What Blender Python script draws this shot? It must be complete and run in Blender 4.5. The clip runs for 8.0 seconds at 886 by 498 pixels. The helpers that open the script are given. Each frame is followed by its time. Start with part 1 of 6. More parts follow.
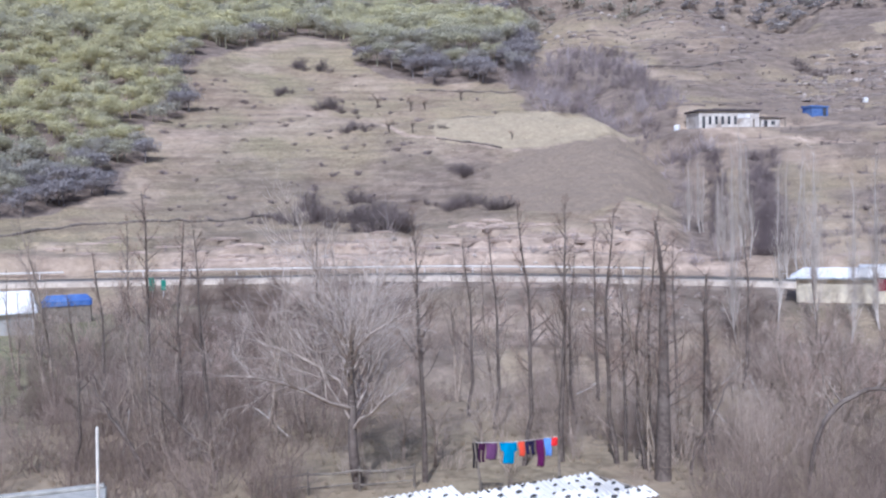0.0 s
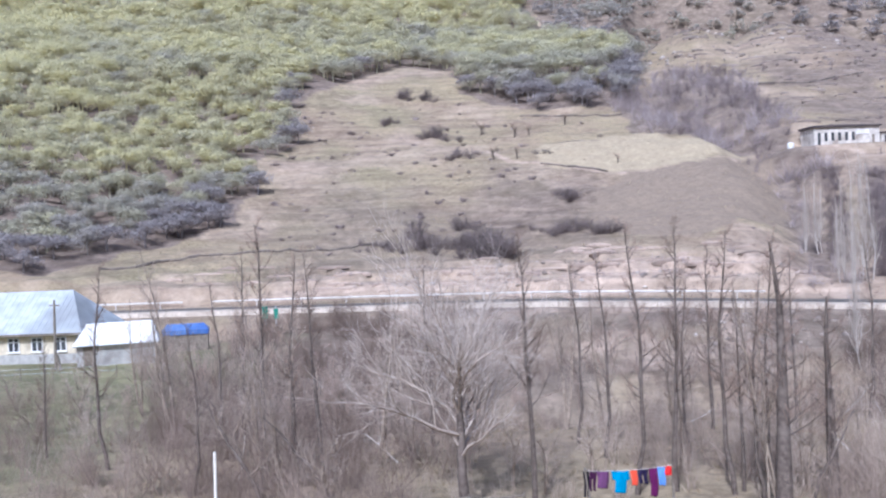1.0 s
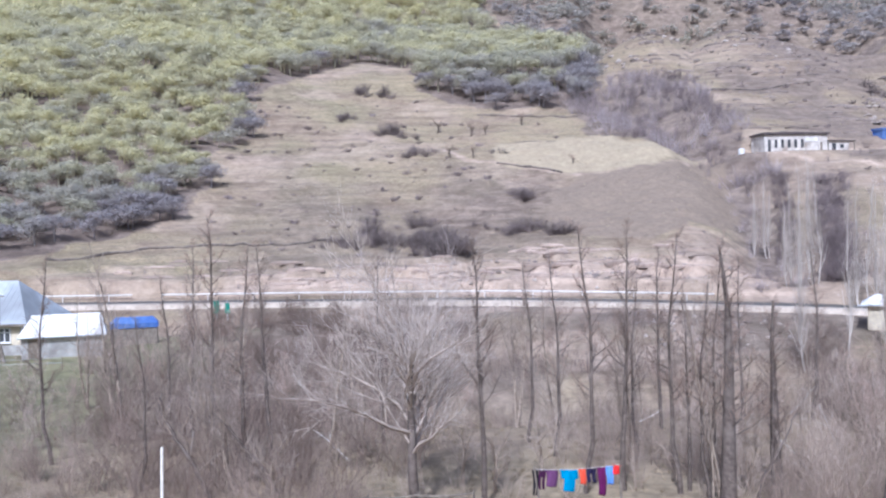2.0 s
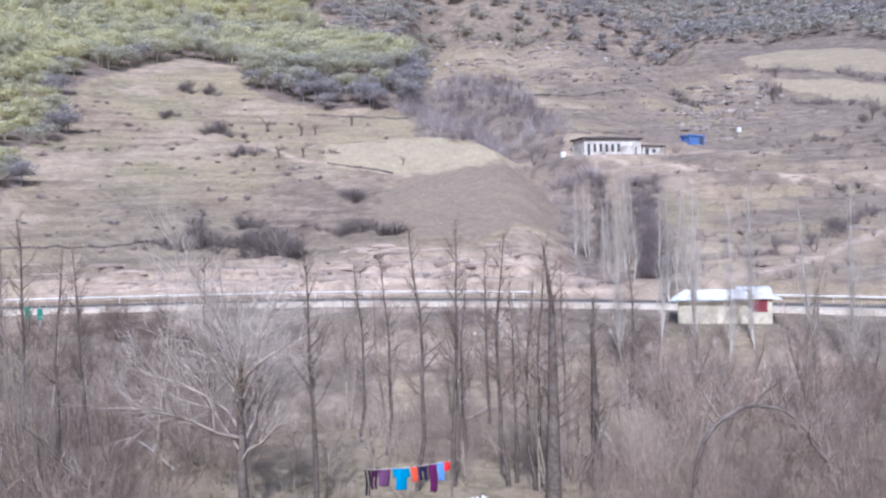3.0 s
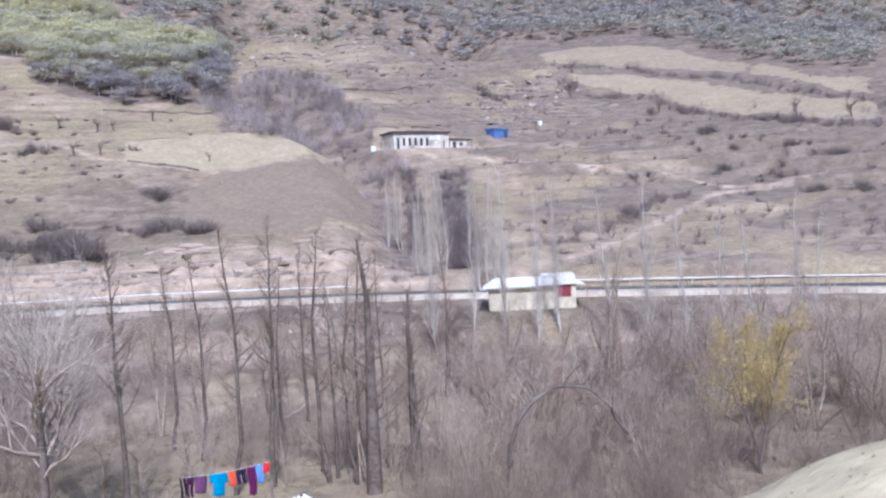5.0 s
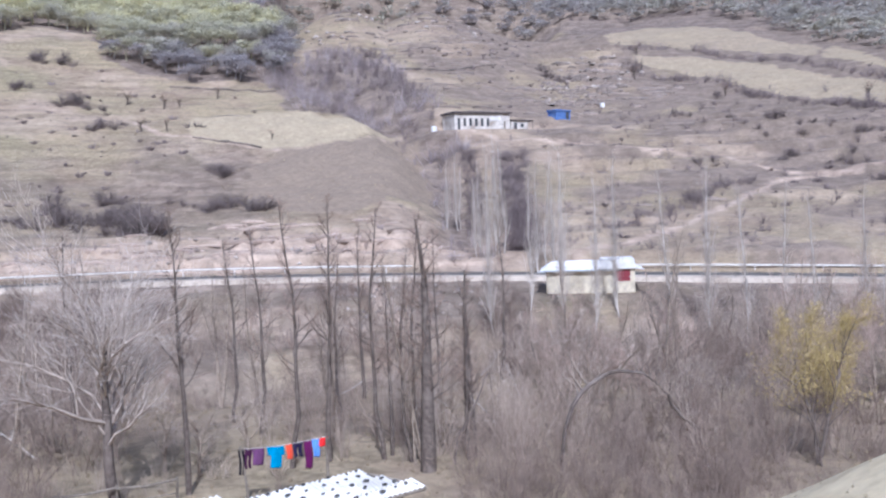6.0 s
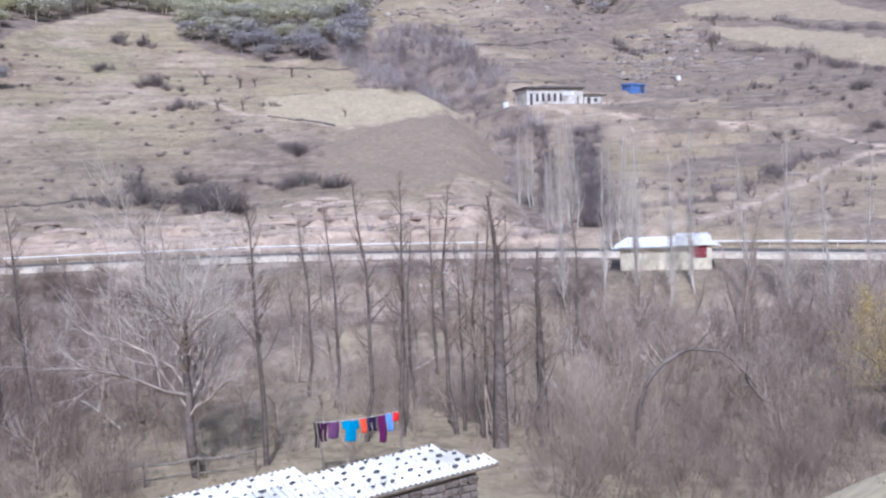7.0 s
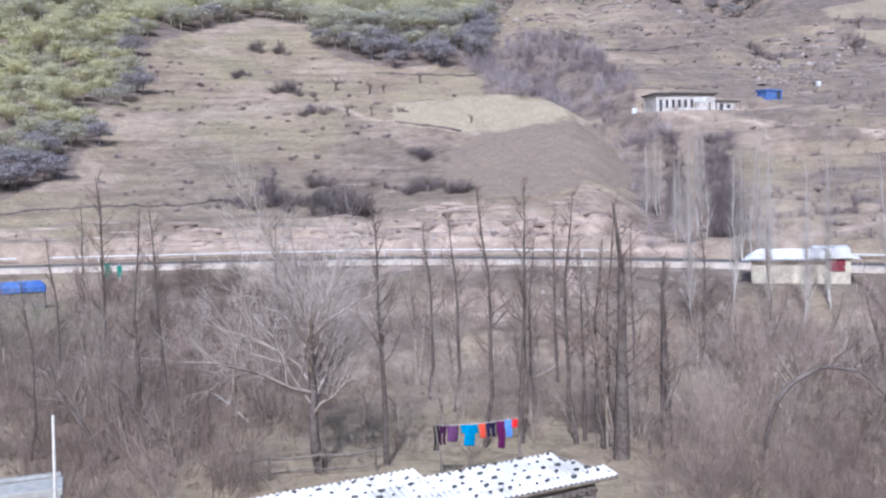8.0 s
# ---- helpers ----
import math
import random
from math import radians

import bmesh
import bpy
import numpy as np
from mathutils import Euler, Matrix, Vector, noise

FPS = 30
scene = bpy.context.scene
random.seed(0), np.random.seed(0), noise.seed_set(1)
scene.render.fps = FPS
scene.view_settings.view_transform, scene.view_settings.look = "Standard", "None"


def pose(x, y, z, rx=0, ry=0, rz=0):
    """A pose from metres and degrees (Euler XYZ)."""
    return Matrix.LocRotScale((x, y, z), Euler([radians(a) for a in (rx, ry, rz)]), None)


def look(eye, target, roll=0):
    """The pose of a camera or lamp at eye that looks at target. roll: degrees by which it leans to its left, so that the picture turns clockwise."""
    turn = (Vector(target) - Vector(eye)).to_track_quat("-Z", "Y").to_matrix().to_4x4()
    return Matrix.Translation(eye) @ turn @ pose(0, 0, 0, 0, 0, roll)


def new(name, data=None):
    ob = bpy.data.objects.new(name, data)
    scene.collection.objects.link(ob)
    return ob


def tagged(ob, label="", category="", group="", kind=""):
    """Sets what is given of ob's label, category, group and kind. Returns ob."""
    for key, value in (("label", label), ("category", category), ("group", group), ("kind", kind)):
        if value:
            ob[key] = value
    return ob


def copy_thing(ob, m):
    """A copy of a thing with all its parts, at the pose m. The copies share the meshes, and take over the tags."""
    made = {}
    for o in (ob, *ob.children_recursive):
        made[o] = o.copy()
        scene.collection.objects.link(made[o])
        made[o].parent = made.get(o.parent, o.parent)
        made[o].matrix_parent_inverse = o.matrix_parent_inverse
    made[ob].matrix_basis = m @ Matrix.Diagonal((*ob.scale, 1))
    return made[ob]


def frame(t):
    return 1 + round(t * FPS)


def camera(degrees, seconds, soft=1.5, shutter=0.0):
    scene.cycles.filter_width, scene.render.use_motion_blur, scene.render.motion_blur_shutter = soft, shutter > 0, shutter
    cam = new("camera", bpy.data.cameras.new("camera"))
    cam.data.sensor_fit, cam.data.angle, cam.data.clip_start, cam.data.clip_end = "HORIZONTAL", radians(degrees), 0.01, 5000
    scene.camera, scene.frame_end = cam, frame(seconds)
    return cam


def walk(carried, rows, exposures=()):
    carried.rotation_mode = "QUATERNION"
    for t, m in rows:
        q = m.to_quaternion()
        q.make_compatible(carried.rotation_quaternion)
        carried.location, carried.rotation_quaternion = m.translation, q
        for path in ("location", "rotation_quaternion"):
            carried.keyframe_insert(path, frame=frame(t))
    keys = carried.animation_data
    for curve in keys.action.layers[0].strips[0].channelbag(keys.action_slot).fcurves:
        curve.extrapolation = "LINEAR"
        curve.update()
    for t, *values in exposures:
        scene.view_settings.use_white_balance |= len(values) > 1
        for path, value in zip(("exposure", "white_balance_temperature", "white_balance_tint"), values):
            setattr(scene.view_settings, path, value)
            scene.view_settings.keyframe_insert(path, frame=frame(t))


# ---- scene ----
# ---- camera ----
cam = camera(51.3, 8.0, soft=2.3)
PATH = [
    (0.0, -0., -2.5, 1.5),
    (0.5, 2.52, -1.9, 1.48),
    (1.0, 6.55, -0.64, 2.6),
    (1.2, 7.12, -0.62, 3.07),
    (2.3, 0.68, -0.95, 1.15),
    (2.5, -2.07, -1.01, 1.61),
    (3.0, -6.73, -1.12, 1.59),
    (3.5, -9.69, -1.4, 2.28),
    (4.0, -15.02, -1.72, 2.51),
    (4.2, -16.93, -1.84, 2.86),
    (5.3, -18.38, -2.01, 3.2),
    (5.5, -17., -2.51, 3.19),
    (6.0, -14.67, -2.96, 2.13),
    (6.5, -12.17, -1.8, 1.74),
    (7.0, -10.2, -4.23, 2.5),
    (7.5, -6.66, -3.45, 2.42),
    (8.0, -2.5, -3.59, 1.71),
]
EYE = (0.0, 0.0, 12.0)
walk(cam, [(t, pose(*EYE, 90 + pitch, roll, yaw)) for t, yaw, pitch, roll in PATH],
     exposures=[(0.0, 0.08, 5030, 15.0), (0.5, 0.27, 5030, 15.0), (1.0, 0.33, 5030, 15.0), (2.5, 0.31, 5030, 15.0), (5.5, 0.27, 5030, 15.0), (8.0, 0.2, 5030, 15.0)])

# ---- world and sun ----
SUN_EL, SUN_AZ = 46.0, 190.0   # azimuth clockwise from the way the camera looks
world = bpy.data.worlds.new("sky")
scene.world = world
world.use_nodes = True
wn = world.node_tree.nodes
sky = wn.new("ShaderNodeTexSky")
sky.sky_type, sky.sun_disc = "NISHITA", False
sky.sun_elevation, sky.sun_rotation = radians(SUN_EL), radians(SUN_AZ)
sky.air_density, sky.dust_density = 1.0, 3.0
world.node_tree.links.new(sky.outputs["Color"], wn["Background"].inputs["Color"])
wn["Background"].inputs["Strength"].default_value = 0.12
sun = new("sun", bpy.data.lights.new("sun", "SUN"))
sun.data.energy, sun.data.angle, sun.data.color = 3.35, radians(2), (1.0, 0.95, 0.88)
sun_way = Vector((math.sin(radians(SUN_AZ)) * math.cos(radians(SUN_EL)),
                  math.cos(radians(SUN_AZ)) * math.cos(radians(SUN_EL)), math.sin(radians(SUN_EL))))
sun.matrix_world = look(sun_way * 300, (0, 0, 0))


# ---- materials ----
def mat(name, rough=0.9, metal=0.0):
    """A node material; returns it with a maker of nodes and its principled shader."""
    m = bpy.data.materials.new(name)
    m.use_nodes = True
    b = m.node_tree.nodes["Principled BSDF"]
    b.inputs["Roughness"].default_value, b.inputs["Metallic"].default_value = rough, metal
    if "Specular IOR Level" in b.inputs:
        b.inputs["Specular IOR Level"].default_value = 0.25
    return m, m.node_tree.nodes, m.node_tree.links, b


def speckled(name, a, b, scale, rough=0.9, bump=0.3, metal=0.0, c=None, coarse=0.15, island=False, objects=False, detail=6):
    """Two colours mixed by grain, a third by broad stains; optionally varied by piece."""
    m, n, l, p = mat(name, rough, metal)
    co = n.new("ShaderNodeTexCoord")
    t1 = n.new("ShaderNodeTexNoise")
    t1.inputs["Scale"].default_value, t1.inputs["Detail"].default_value = scale, detail
    t2 = n.new("ShaderNodeTexNoise")
    t2.inputs["Scale"].default_value, t2.inputs["Detail"].default_value = scale * coarse, 3
    for t in (t1, t2):
        l.new(co.outputs["Object"], t.inputs["Vector"])
    r1 = n.new("ShaderNodeValToRGB")
    r1.color_ramp.elements[0].position, r1.color_ramp.elements[1].position = 0.32, 0.68
    r1.color_ramp.elements[0].color, r1.color_ramp.elements[1].color = (*a, 1), (*b, 1)
    l.new(t1.outputs["Fac"], r1.inputs["Fac"])
    out = r1.outputs["Color"]
    if c:
        r2 = n.new("ShaderNodeValToRGB")
        r2.color_ramp.elements[0].position, r2.color_ramp.elements[1].position = 0.5, 0.72
        mx = n.new("ShaderNodeMixRGB")
        l.new(t2.outputs["Fac"], r2.inputs["Fac"])
        l.new(r2.outputs["Color"], mx.inputs["Fac"])
        l.new(out, mx.inputs["Color1"])
        mx.inputs["Color2"].default_value = (*c, 1)
        out = mx.outputs["Color"]
    if island or objects:
        hs = n.new("ShaderNodeHueSaturation")
        rnd = n.new("ShaderNodeNewGeometry" if island else "ShaderNodeObjectInfo")
        mr = n.new("ShaderNodeMapRange")
        mr.inputs["To Min"].default_value, mr.inputs["To Max"].default_value = 0.72, 1.28
        l.new(rnd.outputs["Random Per Island" if island else "Random"], mr.inputs["Value"])
        l.new(mr.outputs["Result"], hs.inputs["Value"])
        l.new(out, hs.inputs["Color"])
        out = hs.outputs["Color"]
    l.new(out, p.inputs["Base Color"])
    if bump:
        bp = n.new("ShaderNodeBump")
        bp.inputs["Strength"].default_value, bp.inputs["Distance"].default_value = bump, 0.05
        l.new(t1.outputs["Fac"], bp.inputs["Height"])
        l.new(bp.outputs["Normal"], p.inputs["Normal"])
    return m


# ---- builders ----
def link_mesh(name, bm, material, parent=None, label=""):
    me = bpy.data.meshes.new(name)
    bm.to_mesh(me)
    bm.free()
    for m in (material if isinstance(material, (list, tuple)) else (material,)):
        me.materials.append(m)
    ob = new(name, me)
    ob.parent = parent
    if label:
        tagged(ob, label)
    return ob


def part(name, bm, material, parent, label=""):
    """One bmesh as one mesh object under a thing or a part."""
    return link_mesh(name, bm, material, parent, label)


def thing(name, m, label, category, group="", kind=""):
    ob = new(name)
    ob.empty_display_size = 0.2
    ob.matrix_world = m
    return tagged(ob, label, category, group, kind)


def box(x0, x1, y0, y1, z0, z1, bevel=0.0, bm=None):
    own = bmesh.new()
    bmesh.ops.create_cube(own, size=1, matrix=Matrix.Translation(((x0 + x1) / 2, (y0 + y1) / 2, (z0 + z1) / 2))
                          @ Matrix.Diagonal((x1 - x0, y1 - y0, z1 - z0, 1)))
    if bevel:
        bmesh.ops.bevel(own, geom=own.edges[:], offset=bevel, segments=1, affect="EDGES")
    if bm is None:
        return own
    me = bpy.data.meshes.new("tmp")
    own.to_mesh(me)
    own.free()
    bm.from_mesh(me)
    bpy.data.meshes.remove(me)
    return bm


def prism(points, y0, y1):
    """A profile in x and z drawn out along y."""
    bm = bmesh.new()
    a = [bm.verts.new((x, y0, z)) for x, z in points]
    b = [bm.verts.new((x, y1, z)) for x, z in points]
    bm.faces.new(a)
    bm.faces.new(b[::-1])
    for k in range(len(a)):
        j = (k + 1) % len(a)
        bm.faces.new((a[k], b[k], b[j], a[j]))
    bmesh.ops.recalc_face_normals(bm, faces=bm.faces[:])
    return bm


def tube(points, radii, sides=5, bm=None):
    """A tapered round bar through points."""
    bm = bm or bmesh.new()
    rings = []
    for k, p in enumerate(points):
        p = Vector(p)
        d = (Vector(points[min(k + 1, len(points) - 1)]) - Vector(points[max(k - 1, 0)])).normalized()
        u = d.cross(Vector((0.3, 0.9, 0.1)) if abs(d.y) < 0.9 else Vector((1, 0, 0))).normalized()
        v = d.cross(u)
        rings.append([bm.verts.new(p + radii[k] * (math.cos(2 * math.pi * s / sides) * u + math.sin(2 * math.pi * s / sides) * v)) for s in range(sides)])
    for a, b in zip(rings, rings[1:]):
        for s in range(sides):
            bm.faces.new((a[s], a[(s + 1) % sides], b[(s + 1) % sides], b[s]))
    bm.faces.new(rings[0][::-1])
    bm.faces.new(rings[-1])
    return bm




# ---- the lie of the land ----
def hash01(ix, iy, seed):
    h = (ix.astype(np.int64) * 374761393 + iy.astype(np.int64) * 668265263 + seed * 974711) & 0x7FFFFFFF
    h = ((h ^ (h >> 13)) * 1274126177) & 0x7FFFFFFF
    return ((h ^ (h >> 16)) & 0xFFFF) / 65535.0


def vnoise(x, y, seed=0):
    """Smooth noise in -1..1 on a unit grid."""
    ix, iy = np.floor(x), np.floor(y)
    fx, fy = x - ix, y - iy
    fx, fy = fx * fx * (3 - 2 * fx), fy * fy * (3 - 2 * fy)
    a, b = hash01(ix, iy, seed), hash01(ix + 1, iy, seed)
    c, d = hash01(ix, iy + 1, seed), hash01(ix + 1, iy + 1, seed)
    return 2 * (a + (b - a) * fx + (c - a) * fy + (a - b - c + d) * fx * fy) - 1


def fbm(x, y, scale, octaves=4, seed=0):
    out, amp = 0.0, 1.0
    for k in range(octaves):
        out = out + amp * vnoise(x / scale + 7.3 * k, y / scale - 3.1 * k, seed + k)
        amp, scale = amp * 0.5, scale * 0.5
    return out


def smooth(a, b, v):
    s = np.clip((v - a) / (b - a), 0, 1)
    return s * s * (3 - 2 * s)


def to_line(x, y, line):
    """Distance to a polyline in plan, and how far along it (0..1)."""
    best, along = np.full(np.shape(x), 1e9), np.zeros(np.shape(x))
    n = len(line) - 1
    for k in range(n):
        (ax, ay), (bx, by) = line[k], line[k + 1]
        dx, dy = bx - ax, by - ay
        s = np.clip(((x - ax) * dx + (y - ay) * dy) / (dx * dx + dy * dy), 0, 1)
        d = np.hypot(x - ax - s * dx, y - ay - s * dy)
        along = np.where(d < best, (k + s) / n, along)
        best = np.minimum(best, d)
    return best, along


EYE_Z = 12.0
KNOLL_AZ = np.array([3, 5.2, 6.3, 7.8, 9.3, 10.4, 11.5, 12.8, 14.0, 15.2, 16.8, 19.2, 22])
KNOLL_EL = np.array([9.8, 10.1, 10.5, 11.4, 11.8, 11.35, 10.7, 11.2, 11.5, 11.15, 10.6, 9.7, 9.2])
GULLY_EAST = [(58, 172), (54.5, 158), (49.5, 140), (46, 128), (42, 114)]
GULLY = [(33, 112), (40, 140), (44, 172), (42, 200), (36, 222), (26, 245), (14, 262)]
FAR_R = np.array([100, 118, 124, 136, 200, 270, 330, 420, 600, 900, 1400, 2000, 3000, 5000], float)
LEFT_EL = np.array([-4.7, -4.0, -2.9, -1.8, 5.0, 9.6, 11.3, 13.6, 16.6, 19.6, 21.6, 20, 8, 1], float)
RIGHT_EL = np.array([-4.7, -4.0, -3.2, -2.2, 3.6, 7.0, 8.3, 10.4, 13.0, 16.6, 20.0, 19, 8, 1], float)


def road_y(x):
    """The middle line of the valley road."""
    u = np.clip(np.asarray(x, float), -400, 95) + 15
    return 116.3 - np.where(u > 0, 0.0044, 0.001) * u * u - 0.97 * np.maximum(0, np.asarray(x, float) - 95)


def road_z(x):
    x = np.clip(np.asarray(x, float), -90, 130)
    return 3.7 - np.where(x > 0, 0.022, 0.010) * x


def ground(x, y):
    """Height of the land at a place in plan."""
    x, y = np.asarray(x, float), np.asarray(y, float)
    r, az = np.hypot(x, y), np.degrees(np.arctan2(x, y))
    # far hillside
    w = smooth(8, 24, az)
    r = r + np.maximum(0, 116 - np.hypot(x, road_y(x))) * (1 - smooth(118, 300, r))
    el = np.interp(r, FAR_R, LEFT_EL) * (1 - w) + np.interp(r, FAR_R, RIGHT_EL) * w
    far = EYE_Z + r * np.tan(np.radians(el))
    far = far + smooth(130, 330, r) * (0.011 * r * fbm(x, y, 90, 4, 3))
    far = far + smooth(116, 124, r) * (0.5 * fbm(x, y, 9, 3, 11) + 0.25 * fbm(x, y, 2.5, 2, 31))
    for kx, ky, kh, kw in ((150, 300, 4, 26), (118, 282, 5, 20)):
        far = far + kh * np.exp(-((x - kx) ** 2 + (y - ky) ** 2) / (2 * kw * kw))
    # two stony knolls with a hollow behind them
    crest = np.interp(az, KNOLL_AZ, KNOLL_EL)
    k_el = 8.0 + (crest - 8.0) * smooth(245, 322, r) - 2.6 * smooth(326, 372, r)
    k_w = smooth(4, 7, az) * (1 - smooth(18, 23, az)) * smooth(240, 285, r) * (1 - smooth(400, 470, r))
    far = far * (1 - k_w) + k_w * (EYE_Z + r * np.tan(np.radians(k_el)) + 0.7 * fbm(x, y, 14, 3, 61))
    # scarps of the eroded bank over the road
    step = (far + 0.6 * fbm(x, y, 12, 2, 5)) / 1.5
    far = far + 1.35 * smooth(113, 118, y) * (1 - smooth(128, 150, r)) * (smooth(0.36, 0.64, step % 1.0) - step % 1.0)
    tilled = smooth(24, 28, az) * smooth(-12, 2, r - (240 - 2.8 * (az - 27)))
    ledge = (far + 1.6 * fbm(x, y, 26, 3, 15)) / 3.2
    far = far + 2.9 * (1 - tilled) * (1 - 0.8 * k_w) * smooth(10, 17, az) * smooth(150, 175, r) * (1 - smooth(420, 600, r)) * smooth(-0.5, 0.3, fbm(x, y, 40, 2, 17)) * (smooth(0.3, 0.7, ledge % 1.0) - ledge % 1.0)
    g, s = to_line(x, y, GULLY)
    far = far - 5.0 * np.exp(-((g / 6.5) ** 2)) * smooth(0, 0.12, s) * (1 - smooth(0.6, 0.95, s))
    yard = 1 - smooth(0.75, 1.5, np.hypot((x - 62) / 15, (y - 194 - 0.18 * (x - 62)) / 7.5))
    far = far * (1 - yard) + 27.0 * yard
    # valley floor with its river, and the bank up to the road
    floor = 1.3 - 1.2 * smooth(45, 95, y) * smooth(-34, -14, x) + 0.25 * fbm(x, y, 14, 3, 21)
    mid = smooth(-34, -14, x)
    bed = 67 + 5 * np.sin(x / 23.0)
    floor = floor - mid * (3.2 * np.exp(-(((y - bed) / 11) ** 4)) + 1.0 * smooth(50, 62, y))
    ry, rz = road_y(x), road_z(x)
    top = np.where(x < -30, 9, 24 - 6 * smooth(20, 50, x))
    bank = smooth(ry - 5 - top, ry - 4.2, y + 1.2 * fbm(x, y, 7, 3, 41))
    low = floor + (rz - 0.45 - floor) * bank
    pad = 1 - smooth(4.5, 8, np.hypot((x - 39.5) * 0.85, y - 91))
    low = low * (1 - pad) + np.maximum(low, 1.75) * pad
    t = smooth(ry + 3.2, ry + 7.5, y)
    z = np.where(y < ry - 3.2, low, (rz - 0.2) * (1 - t) + far * t)
    # the slope on which the camera stands
    near = 10.3 - 3.6 * smooth(1.5, 5, r) - 5.4 * smooth(4, 27, y + 0.25 * np.abs(x))
    brow = smooth(7, 46, az) * np.exp(-(((r - 15) / 7) ** 4)) * 3.5 * (1 - smooth(70, 120, az))
    near = near + brow + smooth(5, 12, r) * 0.12 * fbm(x, y, 3.5, 3, 51)
    back = 10.3 + np.maximum(0, -y - 3) * 0.35 + 0.03 * r * vnoise(x / 40, y / 40, 8) * smooth(3, 30, r)
    z = np.where(y < 27, np.where(r < 30, near, np.maximum(z, near - 0.2 * (r - 30))), z)
    k = smooth(3, -12, y)
    return z * (1 - k) + back * k




# ---- ground ----
def inside(x, y, poly, soft=0.0):
    """1 inside a plan polygon; the edge wanders by soft metres."""
    x = x + soft * fbm(x, y, 6 + soft * 2, 3, 71)
    y = y + soft * fbm(x, y, 6 + soft * 2, 3, 81)
    hit = np.zeros(np.shape(x), bool)
    for (ax, ay), (bx, by) in zip(poly, poly[1:] + poly[:1]):
        if ay != by:
            hit ^= ((ay > y) != (by > y)) & (x < (bx - ax) * (y - ay) / (by - ay) + ax)
    return hit.astype(float)


FOREST = [(-110, 122), (-72, 124), (-66, 133), (-65, 145), (-58, 151), (-55, 160), (-57, 176), (-60, 193), (-57, 211), (-68, 237), (-60, 256), (-55, 280), (-46, 298), (-27, 291),
          (-25, 259), (-12, 248), (6, 240), (20, 240), (26, 256), (32, 313), (-1, 379), (-20, 520), (-60, 1100), (-900, 1300), (-900, 300), (-300, 150)]
GREY_WOOD = [(36, 330), (43, 400), (72, 405), (87, 395), (107, 405), (137, 408), (149, 391), (166, 385), (212, 350), (195, 290), (187, 243), (180, 212), (177, 188), (1000, 900), (900, 1300), (-60, 1300), (-20, 520), (0, 379)]
THICKET = [(20, 243), (20, 213), (33, 203), (43, 200), (45, 180), (49, 173), (53, 176), (50, 199), (55, 214), (53, 238), (52, 262), (36, 268)]
TAN_FIELD = [(15.8, 182), (23.7, 183), (30.6, 184.5), (36.4, 190.6), (44, 198.5), (44.6, 181), (42.4, 169), (36, 152.5), (23, 143), (12, 148), (8, 158), (8, 172)]
STRAW = [(0, 206), (17, 208), (20, 213), (30, 203), (44, 198.5), (36.4, 190.6), (30.6, 184.5), (23.7, 183), (15.8, 182), (2.5, 190.8), (-3, 198)]
BAND_A = [(131, 262), (145, 252), (152, 233), (152, 209), (155, 188), (155, 160), (144, 150), (141, 174), (137, 191), (134, 205), (136, 221), (133, 241), (128, 256)]
BAND_B = [(153, 328), (179, 331), (187, 311), (178, 267), (180, 241), (171, 229), (164, 248), (154, 259), (140, 275), (126, 271)]
BAND_C = [(180, 238), (171, 205), (172, 180), (160, 168), (162, 180), (164, 198), (167, 222)]
PATH_UP = [(45, 107), (56, 112), (70, 119), (86, 130), (97, 136), (112, 131), (128, 122)]
PATH_HOUSE = [(54, 187), (66, 179), (75, 177), (87, 163), (96, 157), (97, 141), (106, 131)]
PATH_BANK = [(19, 136), (19.6, 119)]
SLIDE = [(17.5, 107), (18.5, 99), (18.0, 92), (19.5, 85)]
PATH_FIELD = [(-14, 207), (-8, 196), (2.5, 191), (15.8, 182), (23.7, 183), (30.6, 184.4), (36.4, 190.6), (44, 199)]


